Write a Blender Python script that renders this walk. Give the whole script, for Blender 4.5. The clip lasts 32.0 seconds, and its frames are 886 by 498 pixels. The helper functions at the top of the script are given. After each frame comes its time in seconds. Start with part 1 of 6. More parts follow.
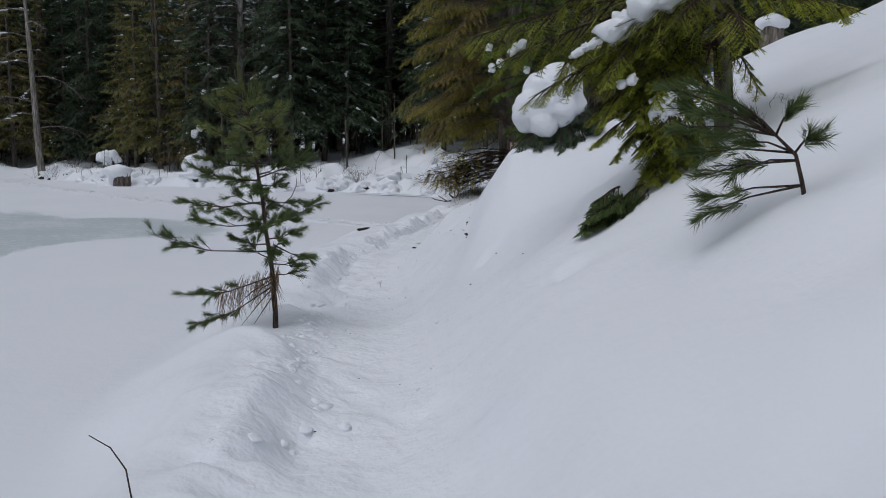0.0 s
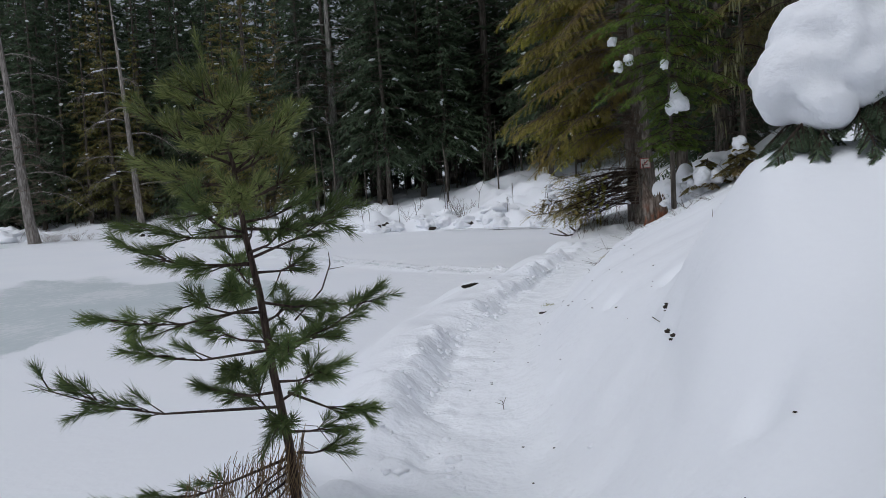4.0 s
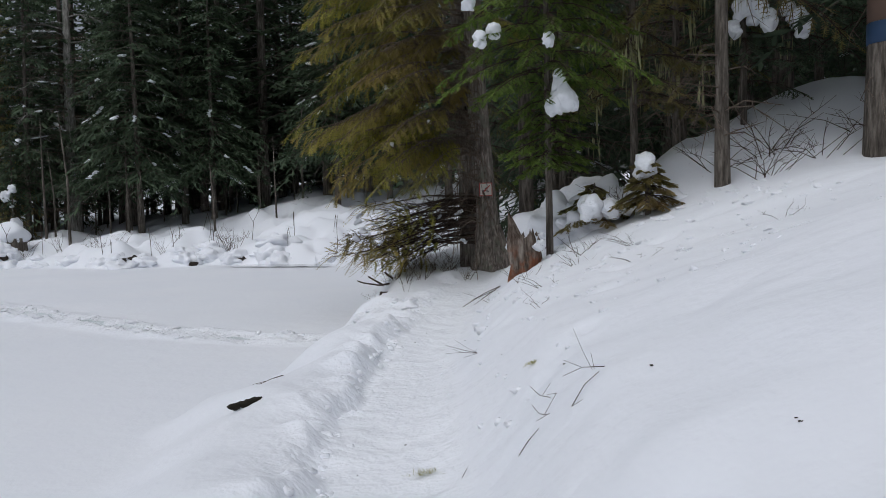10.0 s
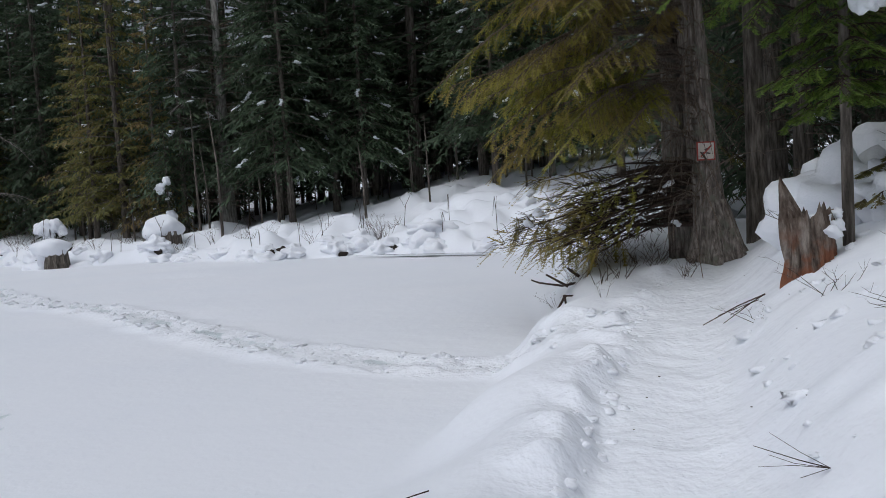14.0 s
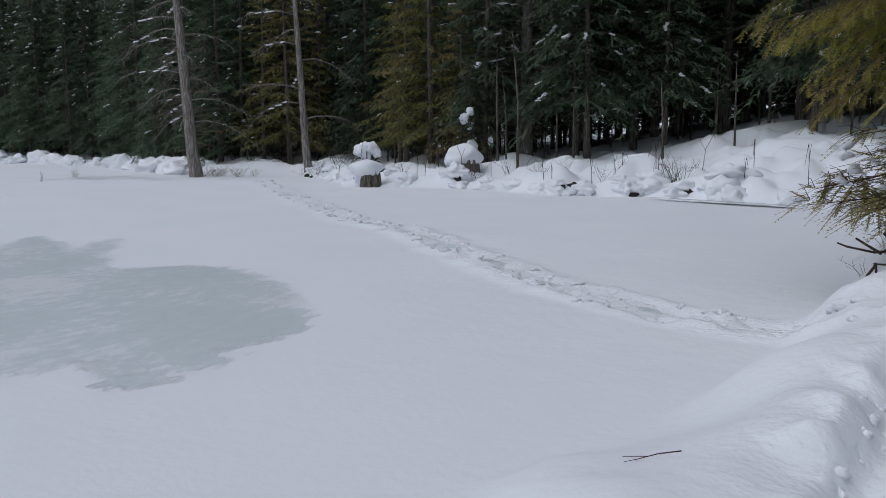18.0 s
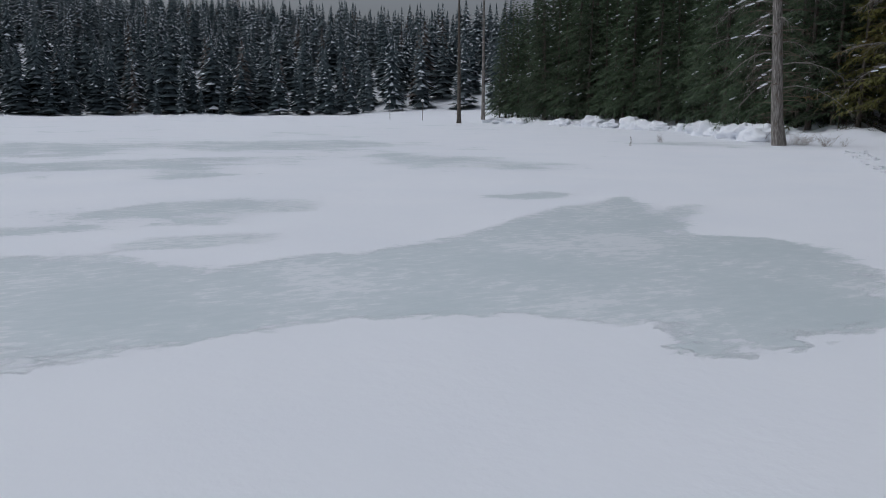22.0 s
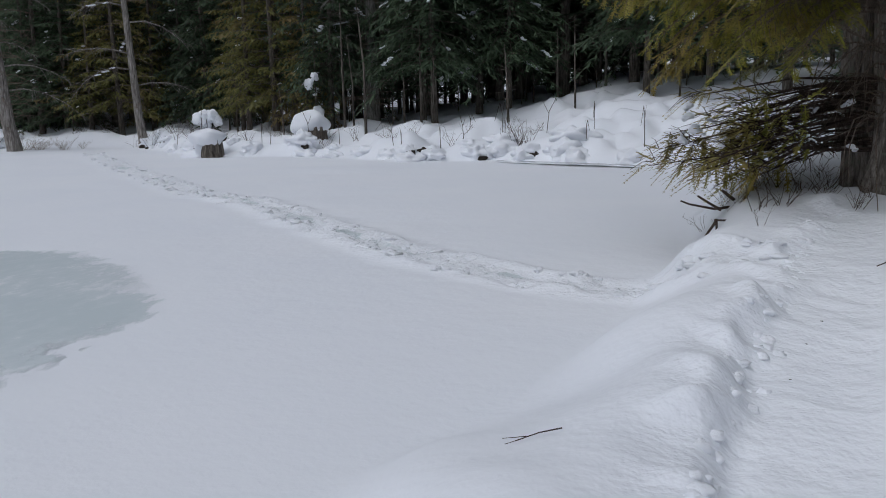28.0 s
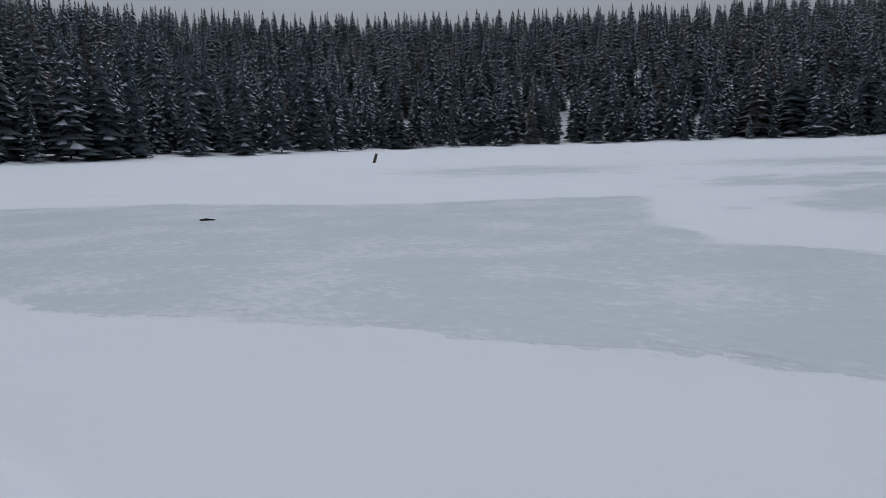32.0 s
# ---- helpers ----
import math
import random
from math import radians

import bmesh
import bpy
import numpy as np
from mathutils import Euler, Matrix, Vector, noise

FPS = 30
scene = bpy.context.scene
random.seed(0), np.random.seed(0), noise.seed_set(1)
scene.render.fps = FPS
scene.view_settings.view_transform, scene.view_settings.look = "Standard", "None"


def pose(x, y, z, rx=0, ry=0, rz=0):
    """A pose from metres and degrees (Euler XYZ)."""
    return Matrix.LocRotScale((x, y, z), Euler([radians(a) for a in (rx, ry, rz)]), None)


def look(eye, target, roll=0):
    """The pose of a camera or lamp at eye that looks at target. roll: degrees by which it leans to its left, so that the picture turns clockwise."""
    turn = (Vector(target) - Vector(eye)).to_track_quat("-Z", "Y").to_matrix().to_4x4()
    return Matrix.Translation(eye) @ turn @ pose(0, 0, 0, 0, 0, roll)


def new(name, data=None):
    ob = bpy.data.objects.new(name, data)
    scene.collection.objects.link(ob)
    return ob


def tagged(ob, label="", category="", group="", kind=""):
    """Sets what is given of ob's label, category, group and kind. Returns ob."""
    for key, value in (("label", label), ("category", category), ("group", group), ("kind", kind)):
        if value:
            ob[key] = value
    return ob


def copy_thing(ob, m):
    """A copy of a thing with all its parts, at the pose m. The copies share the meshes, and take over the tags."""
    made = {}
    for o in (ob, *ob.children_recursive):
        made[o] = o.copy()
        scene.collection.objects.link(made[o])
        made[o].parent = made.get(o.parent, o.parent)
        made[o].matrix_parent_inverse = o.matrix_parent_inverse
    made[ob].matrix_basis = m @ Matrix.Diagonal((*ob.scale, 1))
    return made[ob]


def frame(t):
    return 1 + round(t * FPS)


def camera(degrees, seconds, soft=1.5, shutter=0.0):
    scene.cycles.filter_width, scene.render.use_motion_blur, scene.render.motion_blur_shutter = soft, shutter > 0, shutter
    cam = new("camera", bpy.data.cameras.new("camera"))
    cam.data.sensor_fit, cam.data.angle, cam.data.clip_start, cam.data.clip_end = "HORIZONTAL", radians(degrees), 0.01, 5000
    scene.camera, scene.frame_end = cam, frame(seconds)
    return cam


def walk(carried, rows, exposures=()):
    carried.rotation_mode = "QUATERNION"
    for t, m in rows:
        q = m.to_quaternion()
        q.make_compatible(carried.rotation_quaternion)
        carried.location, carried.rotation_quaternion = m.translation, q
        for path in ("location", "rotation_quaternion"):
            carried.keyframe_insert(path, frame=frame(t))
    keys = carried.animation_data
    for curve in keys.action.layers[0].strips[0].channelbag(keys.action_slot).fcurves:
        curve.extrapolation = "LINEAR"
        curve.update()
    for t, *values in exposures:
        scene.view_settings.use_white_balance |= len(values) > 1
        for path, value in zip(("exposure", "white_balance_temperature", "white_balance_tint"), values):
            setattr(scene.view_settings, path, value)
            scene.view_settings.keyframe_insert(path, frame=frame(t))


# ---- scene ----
cam = camera(57.98, 32.0, 0.85)
# seconds, eye (x, y, z) in metres, yaw, pitch and roll in degrees
ROWS = [
    (0, 0.024, -0.447, 1.458, -0.34, -6.45, -1.14),
    (0.5, 0.090, 0.023, 1.481, -2.76, -4.75, -2.30),
    (1, 0.020, 0.570, 1.469, -1.63, -3.56, 0.55),
    (1.5, -0.006, 1.070, 1.428, 0.74, -4.65, -0.25),
    (2, -0.108, 1.541, 1.466, 6.75, -2.39, 0.81),
    (2.5, -0.156, 1.936, 1.477, 6.39, -2.94, 0.78),
    (3, -0.206, 2.243, 1.517, 7.10, -4.56, 2.79),
    (3.5, -0.229, 2.664, 1.510, 7.03, -4.61, 3.23),
    (5.5, -0.549, 4.376, 1.498, 4.26, -2.43, 2.97),
    (6, -0.597, 4.761, 1.475, 0.63, -3.30, 2.50),
    (6.5, -0.574, 5.203, 1.434, 2.60, -3.44, 2.15),
    (7, -0.576, 5.678, 1.386, 1.27, -3.57, 2.64),
    (7.5, -0.522, 6.173, 1.369, 1.79, -3.38, 2.55),
    (8, -0.562, 6.672, 1.388, 2.31, -5.20, 6.03),
    (8.5, -0.573, 7.138, 1.443, -1.84, -5.69, 2.46),
    (9, -0.695, 7.569, 1.522, -6.37, -2.50, 3.42),
    (9.5, -0.694, 7.975, 1.492, -10.02, -1.15, 2.32),
    (10, -0.808, 8.446, 1.475, -9.20, -2.66, 1.33),
    (10.5, -0.795, 8.888, 1.403, -10.44, -7.72, 0.26),
    (11, -0.724, 9.320, 1.436, -11.13, -7.72, 2.27),
    (11.5, -0.738, 9.774, 1.456, -13.40, -7.16, 4.00),
    (12, -0.734, 10.220, 1.482, -9.61, -6.60, 4.98),
    (12.5, -0.762, 10.646, 1.485, -5.99, -4.93, 6.05),
    (13, -0.775, 11.075, 1.439, -7.55, -5.11, 4.73),
    (13.5, -0.807, 11.503, 1.424, -6.08, -4.36, 4.46),
    (14, -0.848, 11.802, 1.426, 1.82, -3.52, 3.30),
    (14.5, -0.857, 11.864, 1.448, 14.67, -2.99, 2.05),
    (15, -0.895, 11.851, 1.453, 18.84, -4.46, 0.08),
    (15.5, -0.903, 11.834, 1.466, 21.93, -8.02, -0.51),
    (17.5, -0.754, 11.789, 1.478, 22.36, -8.54, 0.15),
    (18, -0.755, 11.769, 1.482, 22.78, -7.52, 0.08),
    (18.5, -0.759, 11.761, 1.496, 23.56, -7.47, 0.07),
    (19, -0.792, 11.726, 1.494, 27.89, -7.41, -0.94),
    (19.5, -0.816, 11.685, 1.491, 35.01, -8.83, -1.89),
    (20, -0.838, 11.660, 1.488, 44.72, -9.70, -0.87),
    (20.5, -0.867, 11.675, 1.475, 54.09, -9.72, 0.38),
    (21, -0.894, 11.723, 1.468, 62.31, -9.65, 0.99),
    (21.5, -0.922, 11.767, 1.471, 62.69, -9.78, 0.49),
    (22, -0.935, 11.782, 1.488, 62.33, -9.82, 0.03),
    (22.5, -0.911, 11.747, 1.508, 74.03, -9.68, -0.01),
    (23, -0.881, 11.706, 1.512, 87.80, -9.60, 0.63),
    (23.5, -0.883, 11.728, 1.515, 82.64, -10.08, 0.37),
    (24, -0.912, 11.806, 1.526, 52.85, -10.38, -0.54),
    (24.5, -0.941, 11.896, 1.523, 28.06, -11.03, -1.28),
    (25, -0.896, 11.968, 1.493, 14.38, -11.67, 0.45),
    (25.5, -0.873, 12.002, 1.482, 8.56, -12.52, 0.51),
    (27.5, -0.915, 12.022, 1.484, 12.18, -7.54, 0.75),
    (28, -0.909, 12.047, 1.486, 11.90, -10.03, 0.91),
    (28.5, -0.939, 12.011, 1.489, 12.26, -10.39, 0.50),
    (29, -0.965, 11.958, 1.531, 16.84, -10.16, 0.07),
    (29.5, -1.022, 11.864, 1.528, 28.01, -8.25, -2.12),
    (30, -1.091, 11.777, 1.499, 46.22, -8.27, -1.94),
    (30.4, -1.131, 11.753, 1.480, 64.84, -8.77, -1.55),
    (30.8, -1.089, 11.824, 1.490, 83.26, -9.38, -0.27),
    (31, -1.050, 11.838, 1.495, 91.31, -9.16, -0.12),
    (31.3, -0.983, 11.787, 1.496, 104.22, -8.88, 0.65),
    (31.6, -0.913, 11.727, 1.485, 117.57, -8.35, 1.73),
    (32, -0.824, 11.676, 1.467, 133.56, -7.53, 1.62),
]
# seconds, stops, kelvin, tint
EXPOSURES = [(0, -0.58, 5950, 10), (1, -0.46, 5950, 10), (3, -0.4, 5950, 10), (6, -0.25, 6050, 10), (8, -0.40, 6000, 10), (10, -0.25, 6050, 10), (11, -0.62, 6000, 10), (12, -0.45, 5950, 10), (14, -0.21, 5950, 10), (15, -0.25, 6000, 10), (18, -0.5, 5850, 10), (19, -0.39, 5900, 10), (20, -0.58, 5850, 10), (22, -0.5, 5900, 10), (23, -0.6, 5850, 10), (24, -0.78, 5850, 10), (25, -0.64, 5850, 10), (28, -0.48, 5900, 10), (29, -0.5, 5900, 10), (30, -0.38, 5900, 10), (31, -0.55, 5850, 10), (32, -0.64, 5800, 10)]
walk(cam, [(t, pose(x, y, z, 90 + pitch, roll, yaw)) for t, x, y, z, yaw, pitch, roll in ROWS], EXPOSURES)

# ---------- world, sun, exposure ----------
world = bpy.data.worlds.new("world")
scene.world = world
world.use_nodes = True
wn, wl = world.node_tree.nodes, world.node_tree.links
wn.clear()
sky = wn.new("ShaderNodeTexSky")
sky.sky_type, sky.sun_disc = "NISHITA", False
sky.sun_elevation, sky.sun_rotation = radians(62), radians(225)
sky.air_density, sky.dust_density, sky.ozone_density = 1.0, 6.0, 1.0
sat = wn.new("ShaderNodeHueSaturation")
sat.inputs["Saturation"].default_value = 0.30
bg = wn.new("ShaderNodeBackground")
bg.inputs["Strength"].default_value = 0.098
wo = wn.new("ShaderNodeOutputWorld")
wl.new(sky.outputs[0], sat.inputs["Color"])
wl.new(sat.outputs[0], bg.inputs[0])
wl.new(bg.outputs[0], wo.inputs[0])
sun_data = bpy.data.lights.new("sun", "SUN")
sun_data.energy, sun_data.angle, sun_data.color = 0.52, radians(70), (1.0, 0.97, 0.93)
sun = new("sun", sun_data)
sun.matrix_world = look((-20, -20, 53), (0, 0, 0))


# ---------- materials ----------
def material(name, base, rough=0.8, spec=0.3):
    m = bpy.data.materials.new(name)
    m.use_nodes = True
    n, l = m.node_tree.nodes, m.node_tree.links
    b = n["Principled BSDF"]
    b.inputs["Base Color"].default_value = (*base, 1)
    b.inputs["Roughness"].default_value = rough
    b.inputs["Specular IOR Level"].default_value = spec
    return m, n, l, b


def coords(n, l, scale=(1, 1, 1), kind="Object"):
    tc = n.new("ShaderNodeTexCoord")
    mp = n.new("ShaderNodeMapping")
    mp.inputs["Scale"].default_value = scale
    l.new(tc.outputs[kind], mp.inputs["Vector"])
    return mp.outputs[0]


def noise_tex(n, l, vec, scale, detail=4, rough=0.55):
    t = n.new("ShaderNodeTexNoise")
    t.inputs["Scale"].default_value, t.inputs["Detail"].default_value, t.inputs["Roughness"].default_value = scale, detail, rough
    l.new(vec, t.inputs["Vector"])
    return t.outputs["Fac"]


def ramp(n, l, fac, stops):
    r = n.new("ShaderNodeValToRGB")
    e = r.color_ramp.elements
    while len(e) < len(stops):
        e.new(0.5)
    for el, (p, c) in zip(e, stops):
        el.position, el.color = p, (*c, 1) if len(c) == 3 else c
    l.new(fac, r.inputs[0])
    return r.outputs[0]


def mixc(n, l, fac, a, b, mode="MIX"):
    x = n.new("ShaderNodeMix")
    x.data_type, x.blend_type = "RGBA", mode
    for s, v in ((x.inputs[0], fac), (x.inputs[6], a), (x.inputs[7], b)):
        if isinstance(v, (int, float)):
            s.default_value = v
        elif isinstance(v, tuple):
            s.default_value = (*v, 1)
        else:
            l.new(v, s)
    return x.outputs[2]


def maths(n, l, op, a, b=0.0):
    x = n.new("ShaderNodeMath")
    x.operation = op
    for s, v in ((x.inputs[0], a), (x.inputs[1], b)):
        if isinstance(v, (int, float)):
            s.default_value = v
        else:
            l.new(v, s)
    return x.outputs[0]


def bump(n, l, b, height, dist, strength=1.0, before=None):
    x = n.new("ShaderNodeBump")
    x.inputs["Distance"].default_value, x.inputs["Strength"].default_value = dist, strength
    l.new(height, x.inputs["Height"])
    if before:
        l.new(before, x.inputs["Normal"])
    l.new(x.outputs[0], b.inputs["Normal"])
    return x.outputs[0]


def attr(n, name):
    a = n.new("ShaderNodeAttribute")
    a.attribute_name = name
    return a.outputs["Fac"]


def snow_ground():
    m, n, l, b = material("snow_ground", (0.86, 0.88, 0.92), 0.65, 0.25)
    v = coords(n, l)
    big = noise_tex(n, l, v, 0.35, 3)
    mid = noise_tex(n, l, v, 3.0, 4)
    fine = noise_tex(n, l, v, 13, 5, 0.55)
    snow = mixc(n, l, big, (0.80, 0.83, 0.885), (0.87, 0.885, 0.92))
    # trodden snow is a little greyer and full of small dark grains
    trod = attr(n, "trod")
    grit = ramp(n, l, noise_tex(n, l, v, 55, 3, 0.8), [(0.70, (0.86, 0.88, 0.91)), (0.78, (0.72, 0.73, 0.74))])
    snow = mixc(n, l, maths(n, l, "MULTIPLY", trod, 0.6), snow, mixc(n, l, 0.6, grit, (0.84, 0.865, 0.90)))
    # bare wet ice where the wind has swept the lake
    vi = coords(n, l, (1.0, 0.5, 1))
    wisps = noise_tex(n, l, vi, 7.5, 8, 0.68)
    edge = noise_tex(n, l, coords(n, l, (1, 1, 1)), 0.7, 8, 0.62)
    ragged = maths(n, l, "MULTIPLY", maths(n, l, "SUBTRACT", edge, 0.5), 1.1)
    ragged = maths(n, l, "ADD", ragged, maths(n, l, "MULTIPLY", maths(n, l, "SUBTRACT", wisps, 0.5), 0.8))
    ice = maths(n, l, "ADD", attr(n, "ice"), ragged)
    ice = ramp(n, l, ice, [(0.44, (0, 0, 0)), (0.54, (1, 1, 1))])
    patch = noise_tex(n, l, coords(n, l), 0.45, 5, 0.6)
    veil = maths(n, l, "ADD", maths(n, l, "MULTIPLY", wisps, 0.6), maths(n, l, "MULTIPLY", patch, 0.6))
    frost = ramp(n, l, veil, [(0.50, (0.04, 0.04, 0.04)), (0.62, (0.30, 0.30, 0.30)), (0.69, (0.92, 0.92, 0.92))])
    icec = mixc(n, l, frost, (0.615, 0.685, 0.712), (0.81, 0.84, 0.875))
    col = mixc(n, l, ice, snow, icec)
    l.new(col, b.inputs["Base Color"])
    rr = n.new("ShaderNodeMapRange")
    rr.inputs[3].default_value, rr.inputs[4].default_value = 0.65, 0.36
    l.new(ice, rr.inputs[0])
    l.new(rr.outputs[0], b.inputs["Roughness"])
    keep = maths(n, l, "SUBTRACT", 1.0, maths(n, l, "MULTIPLY", ice, 0.8))
    h1 = maths(n, l, "MULTIPLY", mid, keep)
    first = bump(n, l, b, h1, 0.012)
    h2 = maths(n, l, "MULTIPLY", fine, maths(n, l, "ADD", maths(n, l, "MULTIPLY", trod, 0.5), 0.45))
    second = bump(n, l, b, maths(n, l, "MULTIPLY", h2, keep), 0.010, 1.0, first)
    lumpy = maths(n, l, "ADD", noise_tex(n, l, v, 6.0, 3, 0.5), maths(n, l, "MULTIPLY", noise_tex(n, l, v, 22, 2, 0.5), 0.3))
    bump(n, l, b, maths(n, l, "MULTIPLY", lumpy, attr(n, "broken")), 0.036, 1.0, second)
    return m


def snow_plain():
    m, n, l, b = material("snow", (0.86, 0.88, 0.92), 0.65, 0.25)
    v = coords(n, l)
    l.new(mixc(n, l, noise_tex(n, l, v, 4, 3), (0.80, 0.83, 0.885), (0.88, 0.89, 0.92)), b.inputs["Base Color"])
    bump(n, l, b, noise_tex(n, l, v, 22, 5, 0.6), 0.012)
    return m


def bark(name, dark, light, scale=1.0, lichen=None):
    m, n, l, b = material(name, dark, 0.9, 0.15)
    v = coords(n, l, (9 * scale, 9 * scale, 1.3 * scale))
    strip = noise_tex(n, l, v, 2.2, 7, 0.65)
    col = ramp(n, l, strip, [(0.32, tuple(c * 0.35 for c in dark)), (0.48, dark), (0.68, light)])
    if lichen:
        spots = ramp(n, l, noise_tex(n, l, coords(n, l), 6, 5, 0.6), [(0.56, (0, 0, 0)), (0.66, (1, 1, 1))])
        col = mixc(n, l, spots, col, lichen)
    l.new(col, b.inputs["Base Color"])
    bump(n, l, b, strip, 0.03, 1.0)
    return m


def needles(name, a, b_, dry=None, rough=0.6):
    """Foliage whose colour runs between two greens from spray to spray and from tree to tree."""
    m, n, l, b = material(name, a, rough, 0.3)
    geo = n.new("ShaderNodeNewGeometry")
    info = n.new("ShaderNodeObjectInfo")
    patch = noise_tex(n, l, coords(n, l), 0.7, 3)
    f = maths(n, l, "MULTIPLY", maths(n, l, "ADD", geo.outputs["Random Per Island"], patch), 0.5)
    col = ramp(n, l, f, [(0.25, a), (0.75, b_)])
    if dry:
        d = ramp(n, l, maths(n, l, "ADD", noise_tex(n, l, coords(n, l), 0.45, 3), maths(n, l, "MULTIPLY", info.outputs["Random"], 0.2)), [(0.55, (0, 0, 0)), (0.72, (1, 1, 1))])
        col = mixc(n, l, d, col, dry)
    hsv = n.new("ShaderNodeHueSaturation")
    l.new(maths(n, l, "ADD", maths(n, l, "MULTIPLY", info.outputs["Random"], 0.6), 0.7), hsv.inputs["Value"])
    l.new(col, hsv.inputs["Color"])
    l.new(hsv.outputs[0], b.inputs["Base Color"])
    # thin leaves let some light through
    thin = n.new("ShaderNodeBsdfTranslucent")
    l.new(hsv.outputs[0], thin.inputs["Color"])
    both = n.new("ShaderNodeMixShader")
    both.inputs[0].default_value = 0.4
    out = [k for k in n if k.type == "OUTPUT_MATERIAL"][0]
    l.new(b.outputs[0], both.inputs[1])
    l.new(thin.outputs[0], both.inputs[2])
    l.new(both.outputs[0], out.inputs["Surface"])
    return m


def far_needles_hazed():
    """Dark needles of distant trees, haze painted into their colour, a tone per tree."""
    m, n, l, b = material("far_needles_hazed", (0.06, 0.08, 0.075), 0.8, 0.1)
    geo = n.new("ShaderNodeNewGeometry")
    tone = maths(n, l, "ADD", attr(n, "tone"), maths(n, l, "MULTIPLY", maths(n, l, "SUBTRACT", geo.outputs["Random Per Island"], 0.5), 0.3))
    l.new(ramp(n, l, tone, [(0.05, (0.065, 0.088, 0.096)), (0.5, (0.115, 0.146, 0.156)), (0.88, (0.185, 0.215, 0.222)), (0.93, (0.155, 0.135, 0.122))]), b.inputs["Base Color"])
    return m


M_GROUND = snow_ground()
M_SNOW = snow_plain()
M_BARK = bark("bark_fir", (0.11, 0.095, 0.08), (0.25, 0.22, 0.19))
M_BARK_LICHEN = bark("bark_lichen", (0.21, 0.20, 0.18), (0.41, 0.40, 0.37), 1.0)
M_BARK_GREY = bark("bark_dead_grey", (0.22, 0.20, 0.18), (0.46, 0.43, 0.40), 0.8)
M_BARK_CEDAR = bark("bark_cedar", (0.19, 0.165, 0.143), (0.41, 0.365, 0.325), 1.4, (0.20, 0.20, 0.16))
M_TWIG = bark("twig", (0.07, 0.05, 0.042), (0.15, 0.11, 0.09), 4)
M_TWIG_PALE = bark("twig_pale", (0.17, 0.13, 0.10), (0.32, 0.27, 0.23), 4)
M_FIR = needles("fir_needles", (0.048, 0.074, 0.045), (0.115, 0.160, 0.092))
M_FIR_GREEN = needles("fir_needles_fresh", (0.10, 0.175, 0.03), (0.26, 0.36, 0.07))
M_OLIVE = needles("olive_needles", (0.125, 0.130, 0.042), (0.29, 0.275, 0.092), (0.23, 0.175, 0.074))
M_CEDAR = needles("cedar_sprays", (0.165, 0.172, 0.032), (0.44, 0.41, 0.078), (0.28, 0.22, 0.066))
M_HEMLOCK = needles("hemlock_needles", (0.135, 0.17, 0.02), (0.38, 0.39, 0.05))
M_PINE_LIT = needles("pine_needles_lit", (0.10, 0.135, 0.045), (0.30, 0.33, 0.12))
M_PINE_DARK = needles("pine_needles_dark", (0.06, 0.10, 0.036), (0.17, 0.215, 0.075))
M_FAR = far_needles_hazed()
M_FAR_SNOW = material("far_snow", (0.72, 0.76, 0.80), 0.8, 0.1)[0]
M_LICHEN = needles("hanging_lichen", (0.27, 0.28, 0.14), (0.46, 0.45, 0.25))
M_GRASS = needles("dry_grass", (0.20, 0.12, 0.055), (0.40, 0.28, 0.15))


